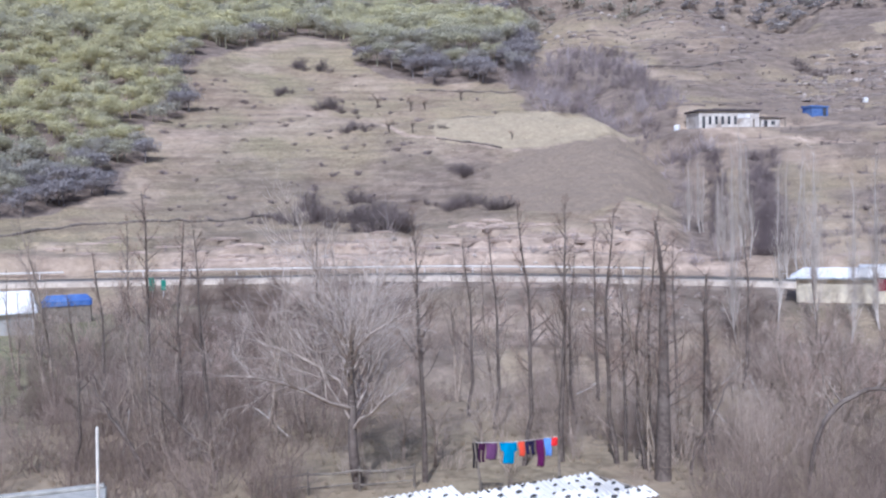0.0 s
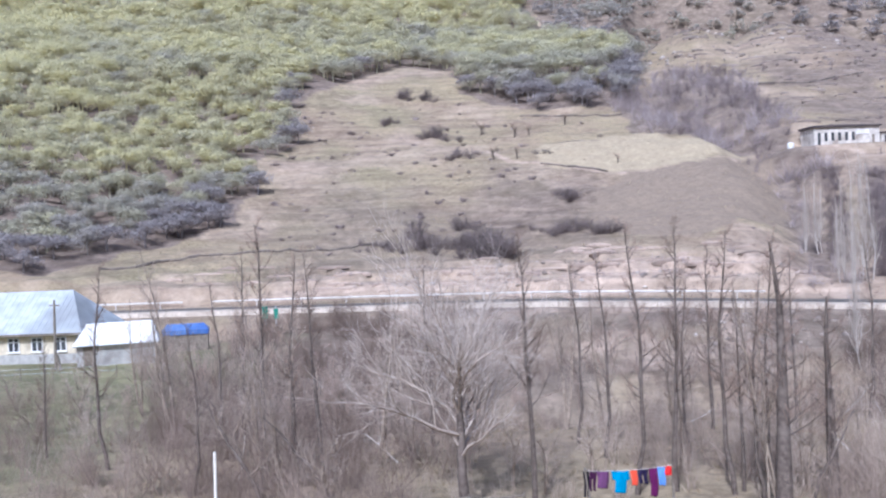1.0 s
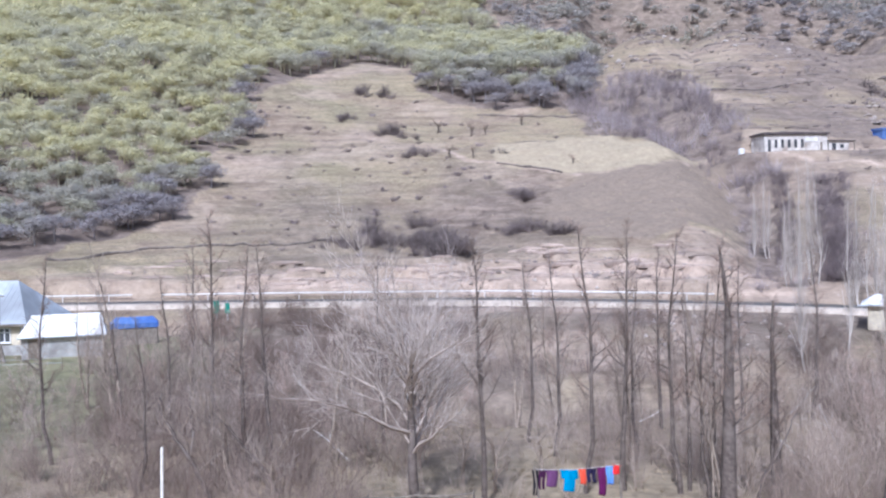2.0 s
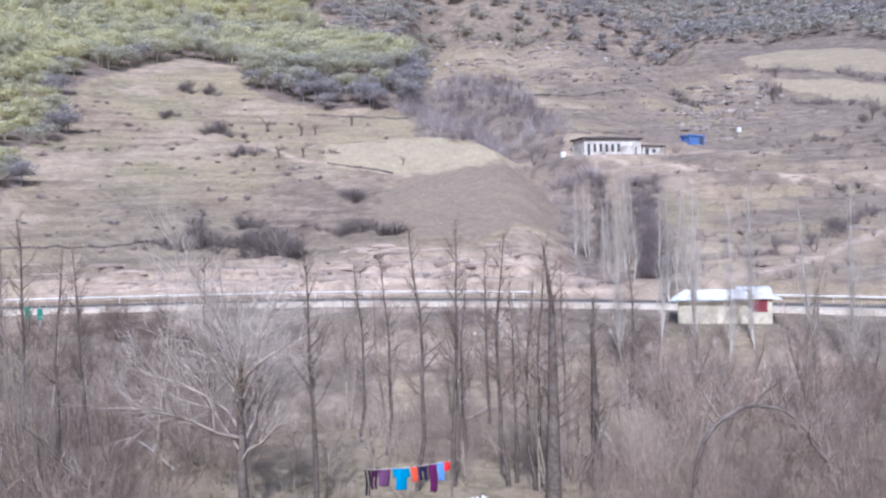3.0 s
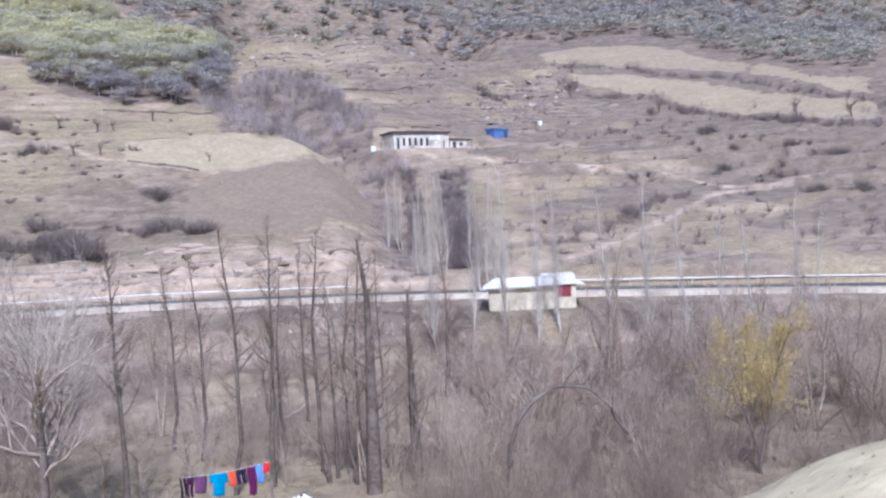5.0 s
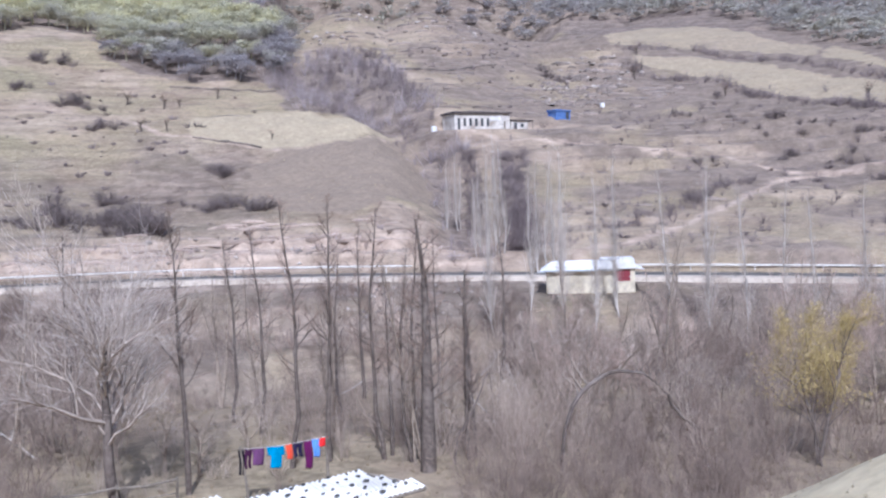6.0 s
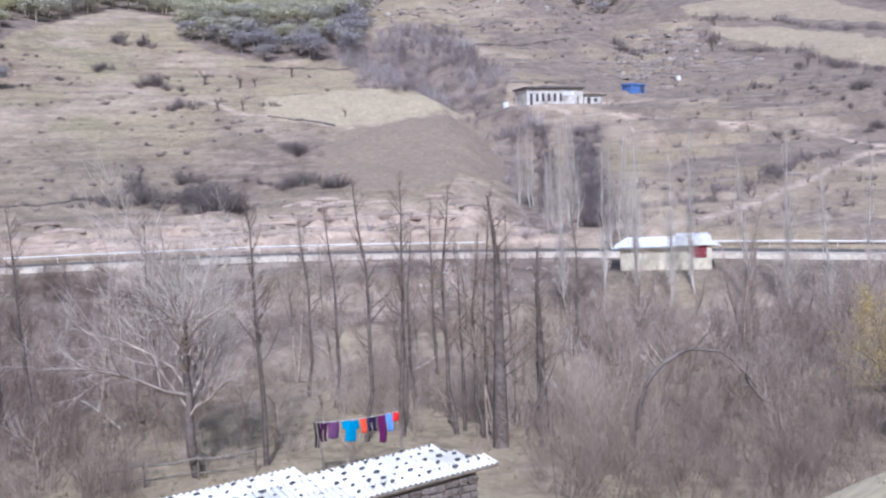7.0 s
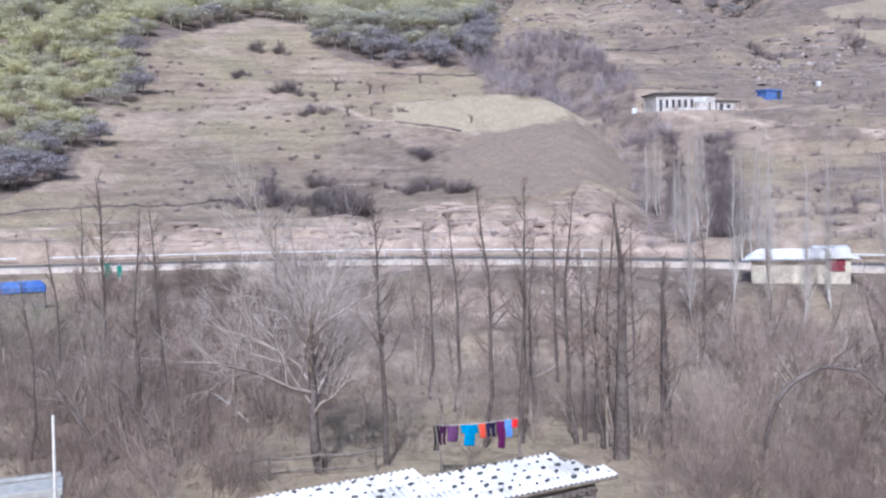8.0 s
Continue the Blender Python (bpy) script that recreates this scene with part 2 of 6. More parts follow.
def zones(x, y):
    """Ground cover, 0..1: forest floor, bare earth, straw grass, ploughed, green grass and lens tint, gravel."""
    r = np.hypot(x, y)
    ry = road_y(x)
    forest = np.maximum(inside(x, y, FOREST, 3), 0.9 * inside(x, y, THICKET, 2))
    forest = np.maximum(forest, smooth(250, 420, r) * smooth(-0.15, 0.5, fbm(x, y, 60, 4, 91)) * (y > 0) * 0.8)
    g, s = to_line(x, y, GULLY)
    forest = np.maximum(forest, np.exp(-((g / 5) ** 2)) * (s < 0.9))
    forest = np.maximum(forest, np.exp(-((to_line(x, y, GULLY_EAST)[0] / 3.5) ** 2)))
    under = (y < ry - 3) * smooth(ry - 34, ry - 26, y) * smooth(-40, -28, x) * (0.35 + 0.65 * smooth(-0.3, 0.5, fbm(x, y, 12, 3, 93)))
    forest = np.maximum(forest, under)
    forest = np.maximum(forest, 0.8 * (y > 44) * (y < ry - 4) * smooth(-0.8, 0.3, fbm(x, y, 16, 3, 94)) * smooth(-36, -24, x))
    rough = smooth(44, 70, x) * (y > ry + 5) * (r < 420) * smooth(-0.35, 0.6, fbm(x, y, 11, 4, 92) + 0.4 * fbm(x, y, 50, 2, 90) + 0.012 * (x - 60)) * 0.95
    forest = np.maximum(forest, rough)
    lower = 0.6 * smooth(204, 178, r + 0.5 * x) * (y > ry + 14) * smooth(20, 5, x) * smooth(-58, -30, x) * smooth(-0.7, 0.3, fbm(x, y, 22, 4, 96))
    forest = np.maximum(forest, lower)
    forest = np.maximum(forest, 0.75 * inside(x, y, GREY_WOOD, 3))
    plough = inside(x, y, TAN_FIELD, 1.2)
    straw = np.maximum.reduce([inside(x, y, STRAW, 2.2), 0.75 * inside(x, y, BAND_A, 1.5), 0.6 * inside(x, y, BAND_B, 2), 0.7 * inside(x, y, BAND_C, 2)])
    bank = smooth(ry + 3.5, ry + 6, y) * (1 - smooth(128, 143, r - 0.08 * x)) * smooth(-64, -45, x) * (1 - 0.7 * smooth(36, 60, x))
    bare = bank * (0.65 + 0.35 * smooth(-0.4, 0.4, fbm(x, y, 8, 3, 95)))
    bare = np.maximum(bare, 0.5 * smooth(0.1, 0.7, fbm(x, y, 17, 5, 97)) * (y > ry + 4) * (1 - forest) * (1 - plough))
    for line, wide in ((PATH_UP, 1.0), (PATH_HOUSE, 0.6), (PATH_BANK, 1.0), (PATH_FIELD, 0.5), (SLIDE, 1.1)):
        bare = np.maximum(bare, 1 - smooth(wide * 0.6, wide * 1.4, to_line(x, y, line)[0] + 0.3 * fbm(x, y, 3, 2, 98)))
    bare = np.maximum(bare, 1 - smooth(6, 13, np.hypot(x - 68, (y - 196) * 1.5) + 2 * fbm(x, y, 5, 3, 99)))
    straw = straw * (1 - 0.85 * np.minimum(1, bare))
    below = (y < ry - 3) * (y > ry - 30) * smooth(-30, -15, x)
    bare = bare * (1 - 0.6 * inside(x, y, FOREST, 3))
    bare = np.maximum(bare, below * 0.7 * smooth(0.45, 0.75, fbm(x, y, 9, 4, 101)))
    green = smooth(-18, -30, x + 4 * fbm(x, y, 15, 3, 103)) * (y < 100) * (y > 30) * 0.8
    # left pasture: extra green puts the lens's darker edge tint into the ground
    green = np.maximum(green, 0.25 * smooth(-5, -45, x) * (y > 122) * (1 - forest) * smooth(-0.3, 0.4, fbm(x, y, 18, 3, 105)))
    bed = 67 + 5 * np.sin(x / 23.0)
    gravel = np.exp(-(((y - bed) / 10) ** 4)) * smooth(-34, -20, x) * smooth(-0.5, 0.3, fbm(x, y, 8, 3, 107))
    plough = np.maximum(plough, 0.3 * smooth(46, 78, x) * (y > ry + 6) * (1 - smooth(300, 380, r)) * (1 - np.minimum(1, straw + bare)))
    near = (r < 24) & (y > -20)
    gravel = np.maximum(0.15 * gravel, near * 0.95)
    bare = bare * (1 - near)
    straw = np.maximum(straw, near)
    forest = forest * (1 - near) * (1 - np.minimum(1, straw))
    return forest, bare, straw, plough, green, gravel


def build_ground():
    az = np.concatenate([np.arange(-180, -42, 3.0), np.arange(-42, -36, 0.5), np.arange(-36, 47, 0.24), np.arange(47, 54, 0.5), np.arange(54, 180, 3.0)])
    rr = np.concatenate([np.linspace(0.01, 8, 20), np.linspace(8.4, 40, 90), np.linspace(40.6, 100, 100), np.linspace(100.35, 160, 170),
                         np.geomspace(160.8, 460, 190), np.geomspace(464, 1500, 110), np.geomspace(1530, 4800, 30)])
    A, R = np.meshgrid(np.radians(az), rr)
    x, y = R * np.sin(A), R * np.cos(A) - 0.7 * np.exp(-R / 3)
    z = ground(x, y)
    n, m = R.shape
    co = np.stack([x, y, z], -1).reshape(-1, 3)
    i = np.arange(n - 1)[:, None] * m + np.arange(m)[None, :]
    j = np.arange(n - 1)[:, None] * m + (np.arange(m)[None, :] + 1) % m
    quads = np.stack([i, i + m, j + m, j], -1).reshape(-1, 4)
    me = bpy.data.meshes.new("ground")
    me.vertices.add(len(co))
    me.vertices.foreach_set("co", co.ravel())
    me.loops.add(quads.size)
    me.loops.foreach_set("vertex_index", quads[:, ::-1].ravel())
    me.polygons.add(len(quads))
    me.polygons.foreach_set("loop_start", np.arange(0, quads.size, 4))
    me.polygons.foreach_set("use_smooth", np.ones(len(quads), bool))
    zz = [v.ravel() for v in zones(x, y)]
    for name, cols in (("cover_a", zz[:3]), ("cover_b", zz[3:])):
        at = me.attributes.new(name, "FLOAT_VECTOR", "POINT")
        at.data.foreach_set("vector", np.stack(cols, -1).ravel())
    me.update(calc_edges=True)
    me.validate()
    me.materials.append(ground_material())
    return tagged(new("ground", me), "dry winter grass hillside with bare earth and tracks", "ground", kind="structure")


def ground_material():
    m, n, l, p = mat("ground", 0.95)
    co = n.new("ShaderNodeTexCoord").outputs["Object"]

    def tex(scale, detail=6, rough=0.6):
        t = n.new("ShaderNodeTexNoise")
        t.inputs["Scale"].default_value, t.inputs["Detail"].default_value, t.inputs["Roughness"].default_value = scale, detail, rough
        l.new(co, t.inputs["Vector"])
        return t.outputs["Fac"]

    def two(fac, a, b, lo=0.35, hi=0.65):
        r = n.new("ShaderNodeValToRGB")
        r.color_ramp.elements[0].position, r.color_ramp.elements[1].position = lo, hi
        r.color_ramp.elements[0].color, r.color_ramp.elements[1].color = (*a, 1), (*b, 1)
        l.new(fac, r.inputs["Fac"])
        return r.outputs["Color"]

    def mix(fac, a, b):
        x = n.new("ShaderNodeMixRGB")
        l.new(fac, x.inputs["Fac"])
        l.new(a, x.inputs["Color1"])
        l.new(b, x.inputs["Color2"])
        return x.outputs["Color"]

    fine, mid, broad = tex(2.2), tex(0.35), tex(0.045, 4)
    cover = []
    for name in ("cover_a", "cover_b"):
        a = n.new("ShaderNodeAttribute")
        a.attribute_name = name
        s = n.new("ShaderNodeSeparateXYZ")
        l.new(a.outputs["Vector"], s.inputs["Vector"])
        cover += [s.outputs[k] for k in range(3)]
    grass = mix(two(broad, (0, 0, 0), (1, 1, 1), 0.4, 0.6), two(mid, (0.21, 0.155, 0.11), (0.34, 0.265, 0.185)), two(fine, (0.25, 0.20, 0.12), (0.38, 0.31, 0.20)))
    kinds = [two(mid, (0.14, 0.108, 0.086), (0.26, 0.205, 0.165)),
             two(mid, (0.31, 0.235, 0.175), (0.53, 0.415, 0.32), 0.3, 0.7),
             mix(two(mid, (0, 0, 0), (1, 1, 1), 0.3, 0.7), two(fine, (0.33, 0.265, 0.175), (0.42, 0.34, 0.23), 0.2, 0.8), two(fine, (0.38, 0.31, 0.20), (0.48, 0.395, 0.265), 0.2, 0.8)),
             two(fine, (0.23, 0.178, 0.13), (0.29, 0.226, 0.165), 0.2, 0.8),
             two(mid, (0.15, 0.16, 0.08), (0.27, 0.25, 0.13)),
             two(fine, (0.58, 0.47, 0.29), (0.80, 0.68, 0.45), 0.25, 0.75)]
    out = grass
    for k in (4, 0, 1):
        out = mix(cover[k], out, kinds[k])
    # sheep tracks worn along the slope
    flat = n.new("ShaderNodeMapping")
    flat.inputs["Scale"].default_value = (0.05, 0.05, 0.75)
    l.new(co, flat.inputs["Vector"])
    trod = n.new("ShaderNodeTexNoise")
    trod.inputs["Scale"].default_value, trod.inputs["Detail"].default_value, trod.inputs["Roughness"].default_value = 1.0, 5, 0.62
    l.new(flat.outputs["Vector"], trod.inputs["Vector"])
    band = n.new("ShaderNodeValToRGB")
    band.color_ramp.elements[0].position, band.color_ramp.elements[1].position = 0.40, 0.62
    band.color_ramp.elements[0].color, band.color_ramp.elements[1].color = (0.74, 0.72, 0.72, 1), (1.12, 1.1, 1.08, 1)
    for at, v in ((0.475, 1.0), (0.492, 0.62), (0.51, 1.12)):
        e = band.color_ramp.elements.new(at)
        e.color = (v, v, v, 1)
    l.new(trod.outputs["Fac"], band.inputs["Fac"])
    worn = n.new("ShaderNodeMixRGB")
    worn.blend_type = "MULTIPLY"
    worn.inputs["Fac"].default_value = 0.62
    l.new(out, worn.inputs["Color1"])
    l.new(band.outputs["Color"], worn.inputs["Color2"])
    out = worn.outputs["Color"]
    for k in (2, 3, 5):
        out = mix(cover[k], out, kinds[k])
    speck = two(tex(0.9, 8, 0.75), (0.68, 0.68, 0.68), (1.15, 1.15, 1.15), 0.34, 0.62)
    mul = n.new("ShaderNodeMixRGB")
    mul.blend_type = "MULTIPLY"
    mul.inputs["Fac"].default_value = 0.65
    l.new(out, mul.inputs["Color1"])
    l.new(speck, mul.inputs["Color2"])
    l.new(mul.outputs["Color"], p.inputs["Base Color"])
    bp = n.new("ShaderNodeBump")
    bp.inputs["Strength"].default_value, bp.inputs["Distance"].default_value = 0.45, 0.3
    l.new(tex(0.8, 8, 0.7), bp.inputs["Height"])
    l.new(bp.outputs["Normal"], p.inputs["Normal"])
    return m


build_ground()


# ---- road and its pipe ----
def strip(name, x0, x1, off0, off1, lift, material, label, category, skirt=0.0):
    """A band along the road, from off0 to off1 across it, with thickness."""
    xs = np.arange(x0, x1, 1.5)
    bm = bmesh.new()
    rows = []
    for x in xs:
        d = (road_y(x + 0.5) - road_y(x - 0.5))
        nx, ny = -d / math.hypot(1, d), 1 / math.hypot(1, d)
        y, z = float(road_y(x)), float(road_z(x))
        wob = 0.25 * float(vnoise(np.array(x / 4.0), np.array(1.0), 5))
        row = [bm.verts.new((x + nx * o, y + ny * o, z + dz)) for o, dz in ((off0 + wob - skirt, -0.2 - skirt), (off0 + wob, lift), (off1, lift), (off1, -0.5))]
        rows.append(row)
    for a, b in zip(rows, rows[1:]):
        for k in range(3):
            bm.faces.new((a[k], b[k], b[k + 1], a[k + 1]))
    bmesh.ops.recalc_face_normals(bm, faces=bm.faces[:])
    return tagged(link_mesh(name, bm, material), label, category, kind="structure")


asphalt = speckled("asphalt", (0.085, 0.078, 0.07), (0.14, 0.128, 0.112), 3, c=(0.20, 0.175, 0.15))
gravel_pale = speckled("pale_gravel", (0.43, 0.36, 0.285), (0.60, 0.52, 0.42), 2, c=(0.34, 0.275, 0.215))
strip("road", -95, 140, -1.6, 3.2, 0.06, asphalt, "grey asphalt valley road along the foot of the hill", "road")
strip("road_shoulder", -60, 140, -4.0, -1.6, 0.1, gravel_pale, "pale gravel shoulder along the valley side of the road", "road", skirt=0.35)

white_paint = speckled("white_paint", (0.70, 0.66, 0.60), (0.84, 0.80, 0.74), 6, rough=0.5, c=(0.6, 0.56, 0.5))
rail = thing("pipe_rail", Matrix(), "long white-painted pipe on short posts beside the road", "pipeline")
for x0, x1 in ((-88, -46), (-45, 26), (42, 128)):
    pts, off = [], 3.9
    for x in np.arange(x0, x1, 3.0):
        d = float(road_y(x + 0.5) - road_y(x - 0.5))
        pts.append((x - d / math.hypot(1, d) * off, float(road_y(x)) + off / math.hypot(1, d), float(road_z(x)) + 0.85))
    part("pipe", tube(pts, [0.11] * len(pts), 6), white_paint, rail)
    for q in pts[::2]:
        part("post", tube([(q[0], q[1], q[2] - 1.3), q], [0.06, 0.06], 5), white_paint, rail)


# ---- building materials ----
whitewash = speckled("whitewash", (0.52, 0.48, 0.43), (0.72, 0.68, 0.62), 1.2, c=(0.36, 0.31, 0.265), coarse=0.3)
cream_wall = speckled("cream_plaster", (0.62, 0.55, 0.41), (0.76, 0.68, 0.52), 2.0, c=(0.42, 0.36, 0.27), coarse=0.3)
grey_wall = speckled("grey_plaster", (0.36, 0.35, 0.33), (0.50, 0.49, 0.46), 2.0, c=(0.28, 0.26, 0.24), coarse=0.3)
plinth_grey = speckled("plinth_render", (0.24, 0.24, 0.23), (0.34, 0.33, 0.31), 3.0, c=(0.17, 0.16, 0.15))
zinc_white = speckled("bright_sheet_metal", (0.80, 0.785, 0.755), (0.89, 0.88, 0.85), 1.5, rough=0.5, metal=0.0, c=(0.5, 0.48, 0.46), bump=0.1)
zinc_grey = speckled("weathered_sheet_metal", (0.42, 0.45, 0.46), (0.60, 0.63, 0.64), 0.9, rough=0.5, metal=0.2, c=(0.32, 0.33, 0.33), bump=0.1)
dark_roof = speckled("dark_roofing", (0.045, 0.04, 0.045), (0.10, 0.085, 0.085), 2.0, c=(0.15, 0.12, 0.11))
window_white = speckled("window_paint", (0.74, 0.74, 0.72), (0.84, 0.84, 0.82), 8, rough=0.5)
glass_dark = speckled("window_glass", (0.05, 0.05, 0.055), (0.09, 0.095, 0.1), 0.6, rough=0.08, bump=0)
red_paint = speckled("red_paint", (0.20, 0.038, 0.052), (0.28, 0.06, 0.07), 4, rough=0.5)
blue_paint = speckled("blue_sheet", (0.08, 0.15, 0.36), (0.15, 0.24, 0.48), 2, rough=0.45, c=(0.04, 0.10, 0.35))
green_paint = speckled("green_paint", (0.03, 0.20, 0.14), (0.06, 0.28, 0.20), 4, rough=0.45)
old_wood = speckled("grey_wood", (0.17, 0.14, 0.11), (0.30, 0.26, 0.21), 6, c=(0.12, 0.10, 0.08))
concrete = speckled("concrete", (0.34, 0.33, 0.29), (0.48, 0.46, 0.41), 4, c=(0.33, 0.31, 0.27))
slate_white = speckled("pale_fibre_cement", (0.76, 0.725, 0.665), (0.88, 0.85, 0.79), 3, c=(0.60, 0.565, 0.505), objects=True, bump=0.15)
weight_stone = speckled("dark_stone", (0.05, 0.048, 0.045), (0.13, 0.12, 0.11), 9, objects=True)
wall_stone = speckled("field_stone", (0.11, 0.09, 0.078), (0.23, 0.19, 0.16), 5, objects=True)
mortar = speckled("mud_mortar", (0.18, 0.145, 0.11), (0.27, 0.22, 0.17), 6)


def base_z(x, y):
    return float(ground(np.array(x), np.array(y)))


def facing(x, y, z, ux, uy):
    """A frame at a place whose x axis runs along (ux, uy) in plan."""
    return Matrix.Translation((x, y, z)) @ Matrix.Rotation(math.atan2(uy, ux), 4, "Z")


def hip_roof(x0, x1, y0, y1, z0, z1, hip, thick=0.12, hip0=None):
    bm = bmesh.new()
    ym, h0 = (y0 + y1) / 2, hip if hip0 is None else hip0
    pts = [(x0, y0, z0), (x1, y0, z0), (x1, y1, z0), (x0, y1, z0), (x0 + h0, ym, z1), (x1 - hip, ym, z1)]
    top = [bm.verts.new(p) for p in pts]
    low = [bm.verts.new((p[0], p[1], p[2] - thick)) for p in pts[:4]]
    for f in ((0, 1, 5, 4), (1, 2, 5), (2, 3, 4, 5), (3, 0, 4)):
        bm.faces.new([top[k] for k in f])
    for k in range(4):
        j = (k + 1) % 4
        bm.faces.new((low[k], low[j], top[j], top[k]))
    bm.faces.new(low[::-1])
    bmesh.ops.recalc_face_normals(bm, faces=bm.faces[:])
    return bm


def roof_seams(parent, x0, x1, y0, ym, z0, z1, step, material, hip=0.0):
    """Raised seams on the front slope."""
    x = x0 + step
    while x < x1 - 0.1:
        cut = min(1.0, (x - x0) / hip, (x1 - x) / hip) if hip else 1.0
        a, b = Vector((x, y0, z0 + 0.015)), Vector((x, y0 + (ym - y0) * cut, z0 + (z1 - z0) * cut + 0.015))
        part("seam", tube([a, b], [0.03, 0.03], 4), material, parent)
        x += step


def window(parent, x, z, w, h, y=-0.02, bars=2):
    """A white casement let into the front wall."""
    fr = bmesh.new()
    for a, b, c, d in ((x - w / 2, x + w / 2, z, z + 0.1), (x - w / 2, x + w / 2, z + h - 0.1, z + h),
                       (x - w / 2, x - w / 2 + 0.1, z + 0.1, z + h - 0.1), (x + w / 2 - 0.1, x + w / 2, z + 0.1, z + h - 0.1)):
        box(a, b, y - 0.08, y, c, d, bm=fr)
    for k in range(1, bars):
        xm = x - w / 2 + w * k / bars
        box(xm - 0.05, xm + 0.05, y - 0.07, y - 0.01, z + 0.1, z + h - 0.1, bm=fr)
    box(x - w / 2 + 0.1, x + w / 2 - 0.1, y - 0.065, y - 0.012, z + h * 0.66, z + h * 0.66 + 0.08, bm=fr)
    wd = part("window", fr, window_white, parent, "white-painted window frame")
    part("pane", box(x - w / 2 + 0.08, x + w / 2 - 0.08, y - 0.03, y - 0.005, z + 0.08, z + h - 0.08), glass_dark, wd)
    part("sill", box(x - w / 2 - 0.08, x + w / 2 + 0.08, y - 0.16, y, z - 0.07, z), window_white, wd)


# ---- the farmhouse on the hillside ----
def hill_house():
    z = 27.05
    h = thing("farmhouse", facing(53.6, 192.4, z, 15, 2.8), "long low whitewashed farmhouse with a dark flat roof on the slope", "house")
    part("wall", box(0, 13.6, 0, 6, -1.6, 3.75, 0.03), whitewash, h)
    part("roof", prism([(-0.35, 3.75), (13.9, 3.75), (13.9, 4.0), (-0.35, 4.15)], -0.5, 6.4), dark_roof, h, "dark flat roof with an overhang")
    for k in range(9):
        x = 0.9 + k * 1.42
        part("pilaster", box(x - 0.62, x - 0.3, -0.12, 0, 0.2, 3.7), whitewash, h)
    for k in (0, 1, 2, 3, 4, 5):
        part("opening", box(0.72 + k * 1.42, 1.32 + k * 1.42, -0.03, 0.05, 1.0 - 0.8 * (k == 0), 2.7), glass_dark, h, "dark window opening")
    part("sign_board", box(8.6, 11.4, -0.16, -0.03, 2.2, 3.1), zinc_white, h, "pale sheet panel on the wall")
    part("door", box(11.6, 12.5, -0.05, 0.04, 0.1, 2.1), old_wood, h)
    part("plinth", box(-0.1, 13.3, -0.15, 0.02, -1.6, 0.15), plinth_grey, h)
    a = thing("farm_annex", facing(67.3, 195.0, 27.05, 15, 2.8), "small pale outbuilding with a low flat roof beside the farmhouse", "outbuilding")
    part("wall", box(0, 4.4, 0, 4.5, -1.2, 2.3, 0.03), whitewash, a)
    part("roof", prism([(-0.2, 2.3), (5.6, 2.15), (5.6, 2.32), (-0.2, 2.5)], -0.4, 4.8), dark_roof, a)
    part("door", box(0.7, 1.5, -0.04, 0.03, -0.1, 1.8), glass_dark, a)
    part("window", box(2.4, 3.2, -0.04, 0.03, 0.8, 1.6), glass_dark, a)
    part("post", box(5.35, 5.5, -0.3, -0.15, -1.2, 2.15), old_wood, a)
    b = thing("blue_shed", facing(80.6, 201.4, base_z(82, 202) + 0.1, 15, 5), "bright blue sheet metal shed on the slope", "shed")
    part("wall", box(0, 4.3, 0, 3, -1, 1.7, 0.03), blue_paint, b)
    part("roof", prism([(-0.15, 1.7), (4.5, 1.7), (4.5, 1.95), (-0.15, 2.15)], -0.2, 3.2), blue_paint, b)
    part("door", box(2.9, 3.8, -0.05, 0.03, -0.1, 1.5), glass_dark, b)
    for k in range(7):
        part("rib", box(0.3 + 0.36 * k, 0.36 + 0.36 * k, -0.05, -0.001, -0.3, 1.65), blue_paint, b)
    for px, py, w, lab in ((48.6, 191, 1.2, "white plastic barrel beside the farmhouse"), (98, 214, 1.3, "white plastic tank on the rough slope")):
        pz = base_z(px, py)
        t = thing("water_tank", pose(px, py, pz), lab, "tank")
        part("body", tube([(0, 0, -0.2), (0, 0, 0.1), (0, 0, 0.9), (0, 0, 1.05)], [w * 0.45, w * 0.5, w * 0.5, w * 0.4], 14), window_white, t)
        part("lid", tube([(0, 0, 1.05), (0, 0, 1.12)], [w * 0.2, w * 0.18], 10), window_white, t)


hill_house()


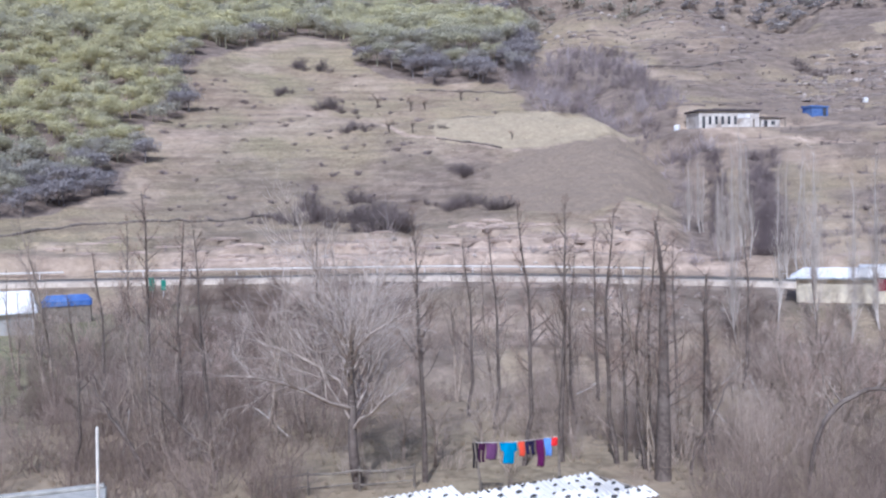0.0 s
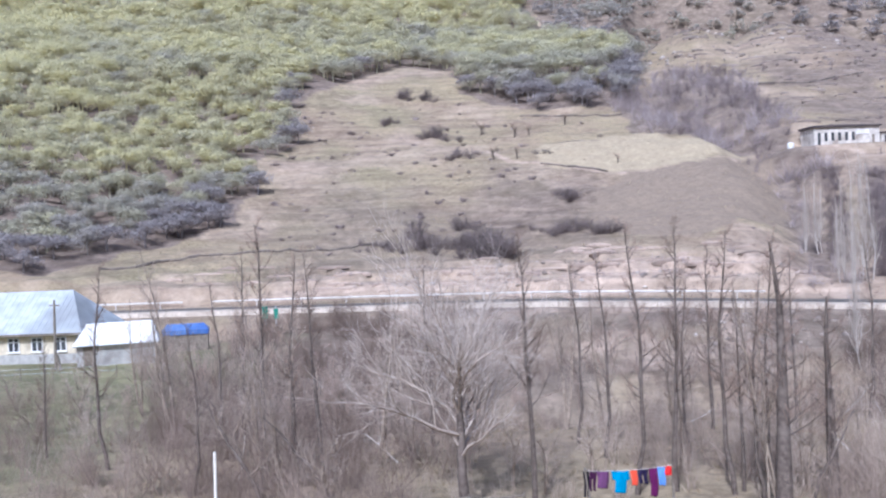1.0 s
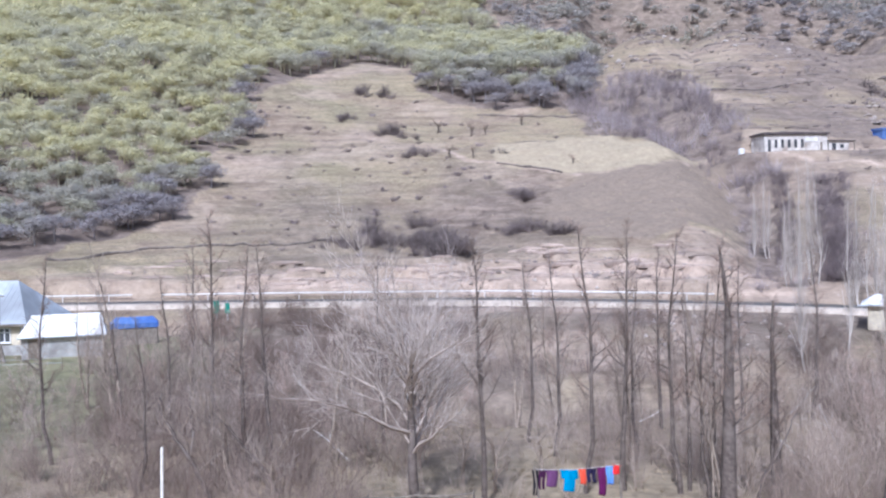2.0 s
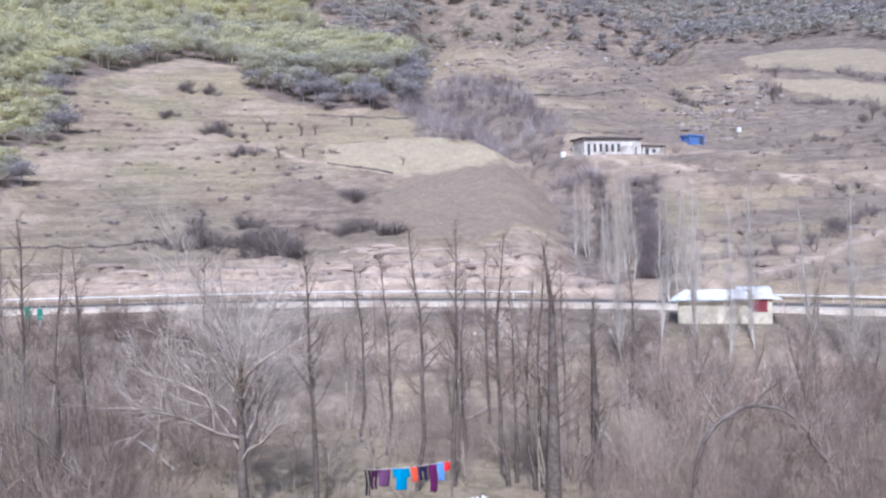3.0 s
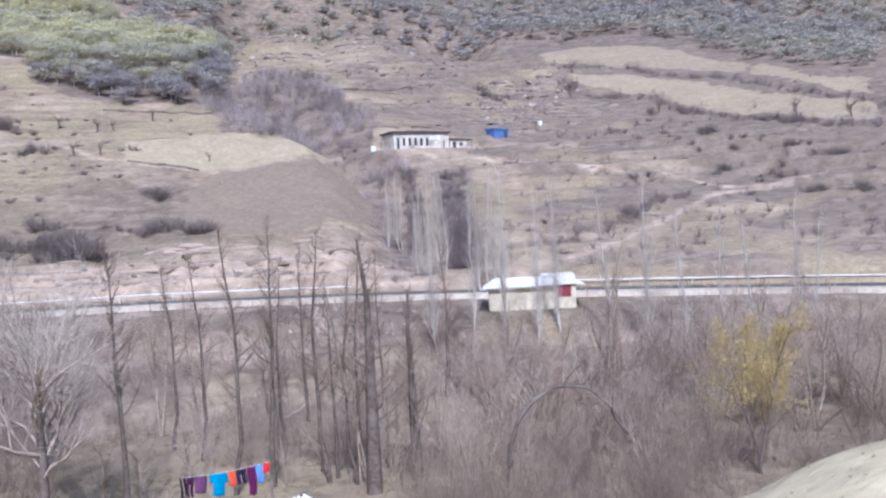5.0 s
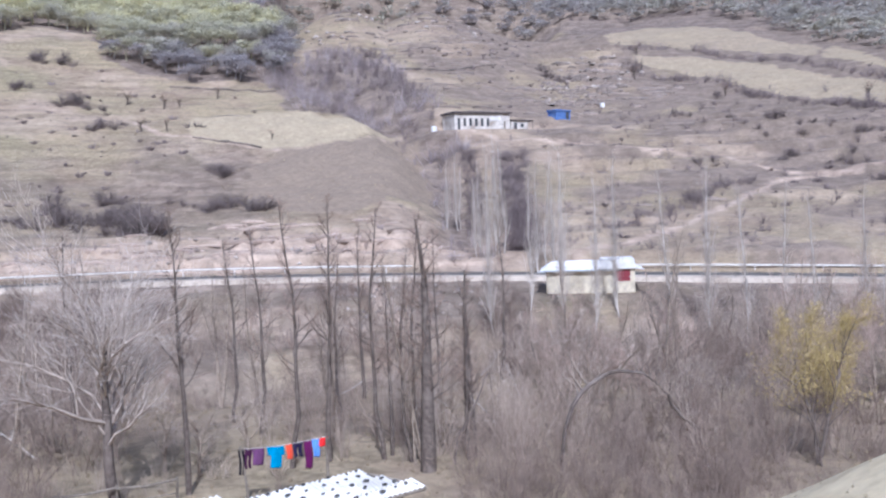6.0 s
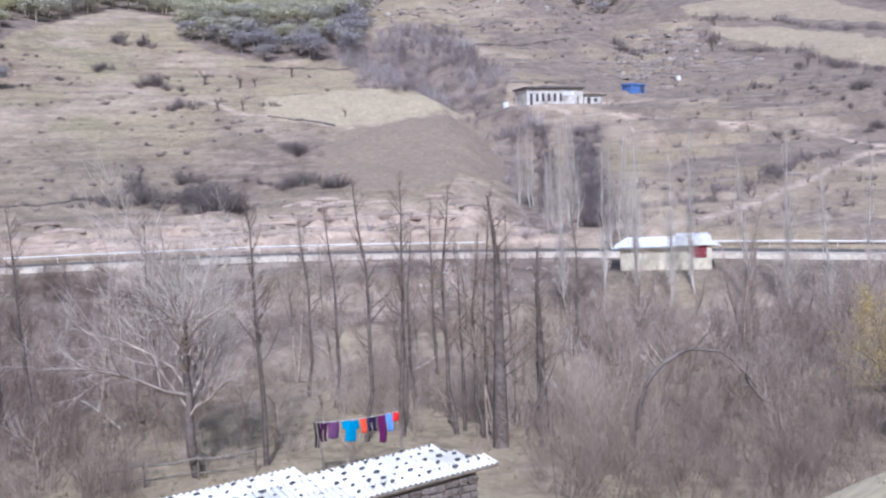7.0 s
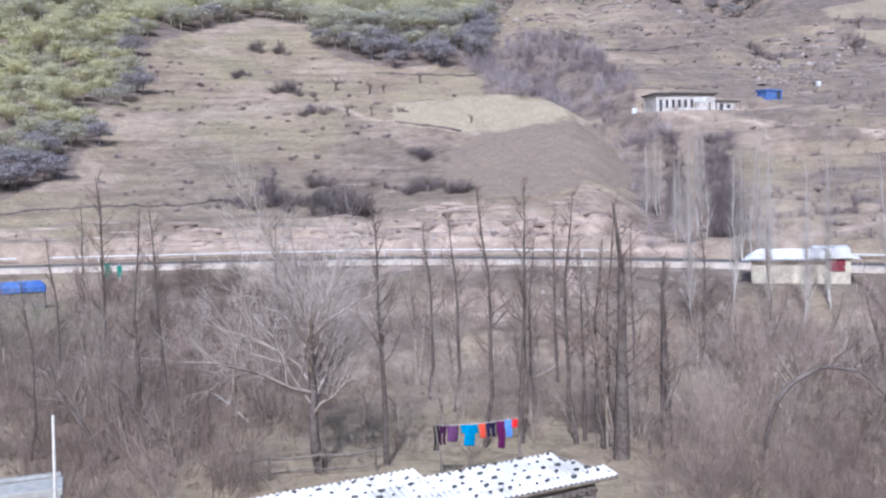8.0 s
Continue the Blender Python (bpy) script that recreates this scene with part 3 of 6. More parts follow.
# ---- the barn by the road ----
def barn():
    u = (7.6, -3.1)
    z = 2.15
    b = thing("roadside_barn", facing(35.0, 91.7, z, *u), "cream barn with a white sheet metal hipped roof by the road", "barn")
    part("wall", box(0, 7.0, 0, 4.2, -1.2, 2.1, 0.03), cream_wall, b)
    roof = part("roof", hip_roof(-0.6, 7.2, -0.45, 4.7, 2.1, 2.95, 1.3), zinc_white, b, "white hipped sheet metal roof")
    roof_seams(roof, -0.6, 7.2, -0.45, 2.1, 2.1, 2.95, 0.55, zinc_white, 1.3)
    part("fascia", box(-0.9, 7.2, -0.5, -0.45, 1.95, 2.1), zinc_grey, b)
    for k in range(5):
        part("batten", box(0.6 + 1.35 * k, 0.7 + 1.35 * k, -0.03, 0, -0.3, 1.9), cream_wall, b)
    w = thing("barn_porch", facing(35.0 + 7.05 * 0.926, 91.7 - 7.05 * 0.378, z, *u), "raised white gabled porch with a red door panel", "porch")
    part("wall", box(0, 2.2, -0.3, 3.5, -1.6, 2.14, 0.03), cream_wall, w)
    part("roof", prism([(-1.6, 2.15), (2.2, 2.15), (3.2, 2.0), (2.3, 2.3), (2.1, 3.15), (-1.2, 3.15)], -0.62, 3.8), zinc_white, w, "white mansard roof")
    part("door", box(0.15, 1.7, -0.36, -0.29, 0.85, 2.05), red_paint, w, "dark red door panel")
    part("handle", box(1.55, 1.6, -0.4, -0.36, 1.2, 1.4), zinc_grey, w)


barn()


# ---- the house and shed on the valley floor ----
def valley_house():
    z = base_z(-48, 87)
    h = thing("village_house", facing(-62.5, 86.6, z, 16, -0.2), "single-storey cream house with a grey hipped metal roof", "house")
    part("wall", box(0, 15.8, 0, 8.5, 1.0, 3.1, 0.02), cream_wall, h)
    part("plinth", box(-0.08, 15.88, -0.08, 8.58, -1.2, 1.0, 0.02), grey_wall, h, "grey rendered plinth")
    roof = part("roof", hip_roof(-0.7, 16.6, -0.7, 9.2, 3.1, 7.1, 3.4), zinc_grey, h, "weathered grey sheet metal hipped roof")
    roof_seams(roof, -0.7, 16.6, -0.7, 4.25, 3.1, 7.1, 0.62, zinc_grey, 3.4)
    part("fascia", box(-0.7, 16.6, -0.76, -0.7, 2.88, 3.1), old_wood, h)
    for k in range(6):
        window(h, 1.5 + 2.5 * k, 1.25, 1.25, 1.45)
    part("downpipe", tube([(15.7, -0.12, 2.9), (15.7, -0.12, -0.5)], [0.06, 0.06], 6), zinc_grey, h)
    s = thing("garden_shed", facing(-44.9, 82.7, base_z(-42, 84), 6.3, 2.6), "low grey shed with a white sheet metal gable roof", "shed")
    part("wall", box(0, 7.2, 0, 3.6, -1, 2.0, 0.02), grey_wall, s)
    roof = part("roof", hip_roof(-0.3, 7.5, -0.35, 4, 2.0, 3.9, 0.5, hip0=1.2), zinc_white, s, "white sheet metal roof")
    roof_seams(roof, -0.3, 7.5, -0.35, 1.8, 2.0, 3.9, 0.55, zinc_white, 1.0)
    part("door", box(0.6, 1.5, -0.05, 0.02, -0.1, 1.8), old_wood, s)
    part("gutter", tube([(-0.3, -0.4, 1.95), (7.5, -0.4, 1.92)], [0.06, 0.06], 6), zinc_grey, s)
    # tarpaulin-covered stack by the lane
    t = thing("covered_stack", facing(-40.6, 92.2, 2.9, 4.8, 1.6), "long low stack under a blue tarpaulin beside the lane", "stack")
    part("tarpaulin", hip_roof(0, 4.8, 0, 2.0, 0.75, 1.35, 0.5, 0.5), blue_paint, t, "creased blue tarpaulin")
    part("load", box(0.1, 4.7, 0.1, 1.9, -1.6, 0.4, 0.05), old_wood, t)
    for k in range(4):
        part("tie_rope", tube([(0.7 + 1.1 * k, -0.02, 0.2), (0.7 + 1.1 * k, -0.03, 0.77), (0.7 + 1.1 * k, 0.95, 1.4)], [0.025] * 3, 4), blue_paint, t)
    w = thing("white_sheet_pile", facing(-41.8, 91.2, 2.3, 1, 0.2), "small pile of white sheets on the ground", "sheets")
    for k in range(3):
        part("sheet", box(-0.7 + 0.08 * k, 0.6 + 0.05 * k, -0.4, 0.4, -0.6 * (k == 0) + 0.14 * k, 0.12 + 0.14 * k, 0.02), window_white, w)
    # road board
    r = thing("road_board", facing(-34.2, 106.4, 2.9, 2, 0.5), "green metal road boards on two posts", "road sign")
    part("panel", box(0.0, 0.62, -0.06, 0, 0.5, 2.0, 0.01), green_paint, r)
    part("panel", box(1.3, 1.85, -0.06, 0, 0.5, 1.7, 0.01), green_paint, r)
    for x in (0.33, 1.57):
        part("post", tube([(x, 0.06, -1.2), (x, 0.06, 2.0)], [0.05, 0.05], 6), zinc_grey, r)
    # utility pole
    x, y = -46.1, 81.0
    p = thing("utility_pole", pose(x, y, base_z(x, y), 0, 1.5, 0), "dark wooden utility pole beside the house", "pole")
    part("post", tube([(0, 0, -0.6), (0, 0, 3), (0, 0, 6.6)], [0.14, 0.12, 0.09], 8), old_wood, p)
    part("crossarm", box(-0.5, 0.5, -0.06, 0.06, 6.0, 6.12), old_wood, p)
    for k in (-0.4, 0.4):
        part("insulator", tube([(k, 0, 6.12), (k, 0, 6.3)], [0.05, 0.03], 6), window_white, p)
    part("stay", tube([(0.1, 0, 1.5), (0.55, 0.1, -0.4)], [0.16, 0.16], 6), old_wood, p)
    # the yard's wire fence
    f = thing("yard_fence", Matrix(), "thin wooden post and wire fence across the meadow", "fence")
    top = []
    for k in range(9):
        fx, fy = -58 + 2.6 * k, 71 + 0.5 * k
        fz = base_z(fx, fy)
        part("post", tube([(fx, fy, fz - 0.3), (fx, fy, fz + 1.15)], [0.05, 0.04], 5), old_wood, f)
        top.append((fx, fy, fz + 1.0))
    for dz in (0.0, -0.4):
        part("wire", tube([(a, b, c + dz) for a, b, c in top], [0.012] * 9, 3), zinc_grey, f)


valley_house()


# ---- the stone shed in the foreground, its roof held down with stones ----
def stone_shed():
    rnd = random.Random(4)
    u = Vector((0.905, 0.425, 0)).normalized()
    n = Vector((u.y, -u.x, 0))
    ang = math.atan2(u.y, u.x)
    a = Vector((3.72, 25.73, 4.4))
    s = thing("stone_shed", Matrix.Translation(a) @ Matrix.Rotation(ang, 4, "Z"), "fieldstone shed under a pale corrugated roof weighted with stones", "shed")
    # local: x along the ridge to the far corner, -y towards the eave
    part("wall_core", prism([(-9.4, -3.2), (0.62, -3.2), (0.62, -0.42), (-9.4, -0.42)], -1.62, -0.15), mortar, s, "mud mortar core of the wall")
    wave, sheet_w, pitch = 0.17, 1.02, -0.16

    def sheet(x0, y0, z0, length, width, slope):
        """One corrugated sheet, waves running down the slope."""
        bm = bmesh.new()
        cols, steps = 24, 2
        grid = []
        for j in range(steps + 1):
            row = []
            for i in range(cols + 1):
                x = width * i / cols
                y = -length * j / steps
                row.append(bm.verts.new((x0 + x, y0 + y, z0 + y * -slope + 0.028 * math.cos(2 * math.pi * x / wave))))
            grid.append(row)
        for j in range(steps):
            for i in range(cols):
                bm.faces.new((grid[j][i], grid[j][i + 1], grid[j + 1][i + 1], grid[j + 1][i]))
        ret = bmesh.ops.extrude_face_region(bm, geom=bm.faces[:])
        bmesh.ops.translate(bm, verts=[v for v in ret["geom"] if isinstance(v, bmesh.types.BMVert)], vec=(0, 0, -0.012))
        bmesh.ops.recalc_face_normals(bm, faces=bm.faces[:])
        return bm

    slope = 0.15
    rows = [(0.0, 0.75), (-0.62, 0.72), (-1.2, 0.62)]
    for col in range(5):
        x1 = 0.28 - col * sheet_w
        for k, (y, l) in enumerate(rows):
            shift = (0.0, 0.35, 0.95)[k]
            part("roof_sheet", sheet(x1 - sheet_w + shift, y, 0.0 + y * slope - 0.012 * (k == 0) + 0.02 * (2 - k) + rnd.uniform(-0.008, 0.008), l, sheet_w + 0.06, -slope), slate_white, s)
    for col in range(5):
        x1 = -4.3 - col * sheet_w
        for k, (y, l) in enumerate(((0.42, 0.8), (-0.28, 0.85), (-1.0, 0.8))):
            part("roof_sheet", sheet(x1 - sheet_w + 0.4 + 0.3 * k, y, 0.06 + y * slope * 0.9 + 0.02 * (2 - k) + rnd.uniform(-0.01, 0.01), l, sheet_w + 0.05, -slope * 0.9), slate_white, s)
    part("verge_board", tube([(0.3, 0.02, -0.05), (1.28, -1.75, -0.30)], [0.05, 0.05], 4), old_wood, s)
    part("eave_beam", tube([(-9.4, -1.76, -0.36), (1.3, -1.78, -0.36)], [0.05, 0.05], 5), old_wood, s)
    # stones laid on the roof
    lumps = []
    for k in range(5):
        bm = bmesh.new()
        bmesh.ops.create_icosphere(bm, subdivisions=1, radius=1)
        for v in bm.verts:
            v.co *= rnd.uniform(0.75, 1.15)
        me = bpy.data.meshes.new("stone")
        bm.to_mesh(me)
        bm.free()
        me.materials.append(weight_stone)
        lumps.append(me)
    for row in range(5):
        y = -0.12 - 0.36 * row
        x = 0.1 + 0.18 * row
        while x > -9.3:
            off = 0.36 if x < -4.2 else 0.0
            ob = new("weight_stone", rnd.choice(lumps))
            ob.parent = s
            yy = y + rnd.uniform(-0.06, 0.06) + off
            ob.location = (x, yy, 0.075 + yy * slope + (0.05 if x < -4.2 else 0))
            k = rnd.uniform(0.5, 1.1)
            ob.scale = (0.10 * k, 0.055 * k, 0.05 * k)
            ob.rotation_euler = (0, 0, rnd.uniform(-0.4, 0.4))
            x -= rnd.uniform(0.28, 0.62)
    # stones of the front and end walls
    blocks = []
    for k in range(6):
        bm = bmesh.new()
        bmesh.ops.create_cube(bm, size=1)
        bmesh.ops.bevel(bm, geom=bm.edges[:], offset=0.16, segments=1, affect="EDGES")
        for v in bm.verts:
            v.co += Vector([rnd.uniform(-0.11, 0.11) for _ in range(3)])
        me = bpy.data.meshes.new("stone")
        bm.to_mesh(me)
        bm.free()
        me.materials.append(wall_stone)
        blocks.append(me)
    for z in np.arange(-0.62, -3.0, -0.21):
        x = 0.62
        while x > -6.0:
            w = rnd.uniform(0.14, 0.5)
            ob = new("stone", rnd.choice(blocks))
            ob.parent = s
            ob.location, ob.scale = (x - w / 2, -1.62, z + rnd.uniform(-0.02, 0.02)), (w, rnd.uniform(0.2, 0.3), rnd.uniform(0.15, 0.23))
            ob.rotation_euler = (0, rnd.uniform(-0.08, 0.08), rnd.uniform(-0.08, 0.08))
            x -= w + 0.015
        y = -1.55
        while y < -0.2:
            w = rnd.uniform(0.2, 0.4)
            ob = new("stone", rnd.choice(blocks))
            ob.parent = s
            ob.location, ob.scale = (0.62, y + w / 2, z), (0.22, w, rnd.uniform(0.17, 0.22))
            y += w + 0.015


stone_shed()


# ---- flat-roofed outbuilding with a pipe ----
def flat_outbuilding():
    z = 5.0
    o = thing("flat_outbuilding", facing(-13.9, 20.9, z, 5.6, 1.9), "outbuilding with a flat weathered concrete roof slab", "outbuilding")
    part("roof", box(0, 5.6, 0, 1.2, -0.2, 0, 0.02), concrete, o, "pale weathered concrete slab")
    part("wall", box(0.1, 4.95, 0.12, 1.1, -4.2, -0.2, 0.02), plinth_grey, o)
    part("pier", box(4.96, 5.55, -0.04, 1.12, -4.2, -0.2, 0.02), concrete, o, "pale concrete corner pier")
    part("kerb", box(0.05, 5.55, 0.95, 1.18, 0.004, 0.09, 0.02), concrete, o)
    x, y = -8.35, 21.3
    g = thing("metal_pipe", pose(x, y, base_z(x, y), 0, 1.6, 0), "thin pale metal pipe standing beside the outbuilding", "pipe")
    top = 12 - math.hypot(x, y) * math.tan(radians(12.0)) - base_z(x, y)
    part("shaft", tube([(0, 0, -0.5), (0, 0, top - 0.05), (0, 0, top)], [0.035, 0.035, 0.025], 8), white_paint, g)
    part("collar", tube([(0, 0, top * 0.6), (0, 0, top * 0.6 + 0.1)], [0.06, 0.06], 8), zinc_grey, g)


flat_outbuilding()


# ---- washing line ----
def cloth(kind, w, l, seed):
    """A hanging garment as a thick, creased sheet; outline by kind."""
    rnd = random.Random(seed)
    bm = bmesh.new()
    nx, nz = 12, 14
    ph = rnd.uniform(0, 6)

    def solid(u, v):
        if kind == "trousers":
            return v < 0.35 or abs(u - 0.5) > 0.06
        if kind == "shirt":
            return v < 0.42 or 0.2 < u < 0.8
        return True
    grid = {}
    for j in range(nz + 1):
        for i in range(nx + 1):
            u, v = i / nx, j / nz
            sway = 0.035 * math.sin(7 * u + ph + 1.5 * v) + 0.025 * math.sin(13 * u - ph) * v
            pinch = 1 - 0.12 * v if kind != "shirt" else 1
            x = (u - 0.5) * w * pinch + 0.02 * math.sin(5 * v + ph)
            grid[i, j] = bm.verts.new((x, sway, -l * v - 0.03 * math.sin(math.pi * u) * (1 - v) - 0.03 * rnd.random() * (j == nz)))
    for j in range(nz):
        for i in range(nx):
            if solid((i + 0.5) / nx, (j + 0.5) / nz):
                bm.faces.new((grid[i, j], grid[i + 1, j], grid[i + 1, j + 1], grid[i, j + 1]))
    bmesh.ops.delete(bm, geom=[v for v in bm.verts if not v.link_faces], context="VERTS")
    ret = bmesh.ops.extrude_face_region(bm, geom=bm.faces[:])
    bmesh.ops.translate(bm, verts=[v for v in ret["geom"] if isinstance(v, bmesh.types.BMVert)], vec=(0, 0.02, 0))
    bmesh.ops.recalc_face_normals(bm, faces=bm.faces[:])
    for f in bm.faces:
        f.smooth = True
    return bm


def washing():
    a, b = Vector((0.93, 34.0, 3.28)), Vector((4.05, 33.78, 3.5))

    def on_line(s):
        p = a.lerp(b, s)
        p.z -= 0.34 * s * (1 - s)
        return p
    line = thing("washing_line", Matrix(), "thin clothes line strung between two posts", "clothes line")
    part("line", tube([on_line(k / 12) for k in range(13)], [0.008] * 13, 4), white_paint, line)
    for q, lean in ((a, (-0.02, 0.25)), (b, (0.12, 0.0))):
        gz = base_z(q.x, q.y)
        part("post", tube([(q.x + lean[1], q.y, gz - 0.3), (q.x + lean[1] * 0.7, q.y, gz + 0.8), (q.x, q.y, q.z + 0.1)], [0.06, 0.055, 0.045], 6), old_wood, line)
    items = ((0.012, "trousers", 0.22, 0.95, (0.012, 0.010, 0.016), "black trousers"),
             (0.085, "trousers", 0.26, 0.72, (0.055, 0.012, 0.05), "dark plum trousers"),
             (0.205, "towel", 0.44, 0.62, (0.13, 0.05, 0.13), "mauve cotton top"),
             (0.405, "shirt", 0.62, 0.8, (0.01, 0.23, 0.45), "bright blue shirt"),
             (0.565, "towel", 0.24, 0.55, (0.75, 0.10, 0.05), "orange-red vest"),
             (0.665, "trousers", 0.34, 0.52, (0.02, 0.014, 0.05), "dark navy shorts"),
             (0.785, "towel", 0.30, 1.02, (0.12, 0.012, 0.09), "long plum dress"),
             (0.875, "towel", 0.26, 0.66, (0.16, 0.32, 0.75), "light blue top"),
             (0.962, "towel", 0.30, 0.34, (0.80, 0.03, 0.03), "bright red cloth"))
    for k, (s, kind, w, l, col, lab) in enumerate(items):
        p = on_line(s)
        m = speckled("cloth", tuple(c * 0.8 for c in col), col, 14, rough=0.85, c=tuple(min(1, c * 1.25) for c in col), bump=0.1)
        ob = link_mesh("garment", cloth(kind, w, l, 20 + k), m)
        ob.matrix_world = pose(p.x, p.y - 0.01, p.z, 0, 0, math.degrees(math.atan2(b.y - a.y, b.x - a.x)) + random.Random(k).uniform(-8, 8))
        tagged(ob, lab + " hung over the line", "garment", "washing on the line")
        for d in (-0.3, 0.3):
            part("peg", box(d * w - 0.012, d * w + 0.012, -0.02, 0.04, -0.05, 0.03), old_wood, ob)


washing()


def garden_bits():
    f = thing("pole_fence", Matrix(), "low fence of rough grey poles in the orchard", "fence")
    pts = [(-6.6, 34.3), (-5.4, 34.6), (-3.5, 35.1), (-1.4, 35.4)]
    tops = []
    for k, (x, y) in enumerate(pts):
        z = base_z(x, y)
        part("post", tube([(x, y, z - 0.3), (x + 0.03, y, z + 0.95)], [0.06, 0.045], 6), old_wood, f)
        tops.append(Vector((x, y - 0.07, z + 0.8)))
    for a, b in zip(tops, tops[1:]):
        part("rail", tube([a, (a + b) / 2 + Vector((0, 0, -0.04)), b + Vector((0, 0, 0.05))], [0.05, 0.05, 0.04], 6), old_wood, f)
        part("rail", tube([a - Vector((0, 0, 0.55)), b - Vector((0, 0, 0.45))], [0.035, 0.03], 5), old_wood, f)
    rnd = random.Random(9)
    for k in range(9):
        x, y = -7.3 + 0.17 * k, 33.6 + 0.06 * k
        z = base_z(x, y)
        part("stake", tube([(x, y, z - 0.2), (x + rnd.uniform(-.08, .08), y, z + rnd.uniform(0.7, 1.1))], [0.025, 0.02], 5), old_wood, f)
    x, y = -5.0, 31.6
    z = base_z(x, y)
    t = thing("washtub", pose(x, y, z), "round white enamel washtub on the grass", "tub")
    bm = tube([(0, 0, 0.02), (0, 0, 0.25), (0, 0, 0.3), (0, 0, 0.28), (0, 0, 0.08)], [0.32, 0.42, 0.45, 0.4, 0.3], 18)
    part("bowl", bm, window_white, t)
    part("stand", box(-0.25, 0.25, -0.25, 0.25, -0.2, 0.02), old_wood, t)
    for k in range(6):
        x, y = -8.6 + rnd.uniform(-1.4, 1.4), 31.8 + rnd.uniform(-0.7, 0.7)
        bm = bmesh.new()
        bmesh.ops.create_icosphere(bm, subdivisions=2, radius=1)
        for v in bm.verts:
            v.co *= 1 + 0.25 * noise.noise(v.co * 1.7 + Vector((k, 0, 0)))
        ob = link_mesh("pale_stone", bm, concrete)
        ob.matrix_world = pose(x, y, base_z(x, y) + 0.05, 0, 0, 40 * k) @ Matrix.Diagonal((rnd.uniform(.15, .35), rnd.uniform(.12, .25), rnd.uniform(.1, .2), 1))
        tagged(ob, "pale rough stone lying in the grass", "stone", "loose pale stones")


garden_bits()


# ---- field edges on the hill ----
def field_wall(line, high, label):
    """A rough dry-stone bank along a line in plan."""
    rnd = random.Random(int(line[0][1]))
    w = thing("field_wall", Matrix(), label, "wall", "field walls")
    for (ax, ay), (bx, by) in zip(line, line[1:]):
        n = max(2, int(math.hypot(bx - ax, by - ay) / 1.6))
        for k in range(n):
            x0, y0 = ax + (bx - ax) * k / n, ay + (by - ay) * k / n
            x1, y1 = ax + (bx - ax) * (k + 1.03) / n, ay + (by - ay) * (k + 1.03) / n
            z0, z1, h = base_z(x0, y0), base_z(x1, y1), high * rnd.uniform(0.75, 1.25)
            part("length", tube([(x0, y0, z0 + h * 0.25), (x1, y1, z1 + h * 0.25)], [h * 0.75, h * 0.7], 6), dark_stone_wall, w)


dark_stone_wall = speckled("dark_field_stone", (0.09, 0.075, 0.065), (0.20, 0.165, 0.14), 2.5, c=(0.26, 0.21, 0.17), objects=True)
field_wall([(-6, 237), (6, 233), (19, 229.5)], 0.34, "low dark dry-stone wall at the top of the straw field")
field_wall([(-1, 192), (3, 190.5), (12, 185)], 0.36, "low dark bank at the lower edge of the straw field")
field_wall([(3, 207), (12, 206)], 0.16, "short low bank across the straw field")
# dark pieces here also stand for the long shadow under this ledge
field_wall([(54, 250), (62, 250.5), (69, 250), (76, 252), (84, 254.5)], 0.4, "bank below the stony knolls, darkened to hold its ledge's shadow")
field_wall([(-66, 129), (-61, 130.5), (-58, 135), (-53, 139.5), (-44, 142), (-37, 146), (-27, 149.5)], 0.3, "dark earthy bank along the foot of the hill pasture")


# ---- bare trees and scrub ----
def tubes(lines, sides):
    """Vertices and faces of tapered bars; lines: (points, radii). A last radius of 0 ends in a point."""
    V, F, n0 = [], [], 0
    ang = np.arange(sides) * 2 * np.pi / sides
    ca, sa = np.cos(ang)[:, None], np.sin(ang)[:, None]
    for pts, rad in lines:
        d = pts[-1] - pts[0]
        d = d / (np.linalg.norm(d) + 1e-9)
        ref = np.array((0.0, 0.0, 1.0)) if abs(d[2]) < 0.8 else np.array((0.0, 1.0, 0.0))
        u = np.cross(d, ref)
        u = u / np.linalg.norm(u)
        w = np.cross(d, u)
        ring = ca * u + sa * w
        k = len(pts)
        pointed = rad[-1] == 0
        for q in range(k - pointed):
            V.append(pts[q] + rad[q] * ring)
        for q in range(k - 1 - pointed):
            a = n0 + q * sides
            for s in range(sides):
                t = (s + 1) % sides
                F.append((a + s, a + t, a + sides + t, a + sides + s))
        if pointed:
            V.append(pts[-1][None, :])
            a = n0 + (k - 2) * sides
            tip = n0 + (k - 1) * sides
            for s in range(sides):
                F.append((a + s, a + (s + 1) % sides, tip))
            n0 += (k - 1) * sides + 1
        else:
            n0 += k * sides
    return np.concatenate(V), F


def grow(rng, start, way, length, r0, bend=0.12, lift=0.0, steps=4, tip=0.25):
    """A wandering branch; lift pulls it upwards along its way."""
    pts, p, d = [np.array(start)], np.array(start, float), np.array(way, float)
    for k in range(steps):
        d = d + rng.normal(0, bend, 3) + np.array((0, 0, lift))
        d = d / np.linalg.norm(d)
        p = p + d * length / steps
        pts.append(p.copy())
    rad = r0 * (1 - (1 - tip) * np.linspace(0, 1, steps + 1))
    return np.array(pts), rad


def side_way(rng, axis, degrees):
    a = axis / np.linalg.norm(axis)
    q = rng.normal(0, 1, 3)
    q = q - a * (q @ a)
    q = q / np.linalg.norm(q)
    t = math.radians(degrees)
    return a * math.cos(t) + q * math.sin(t)


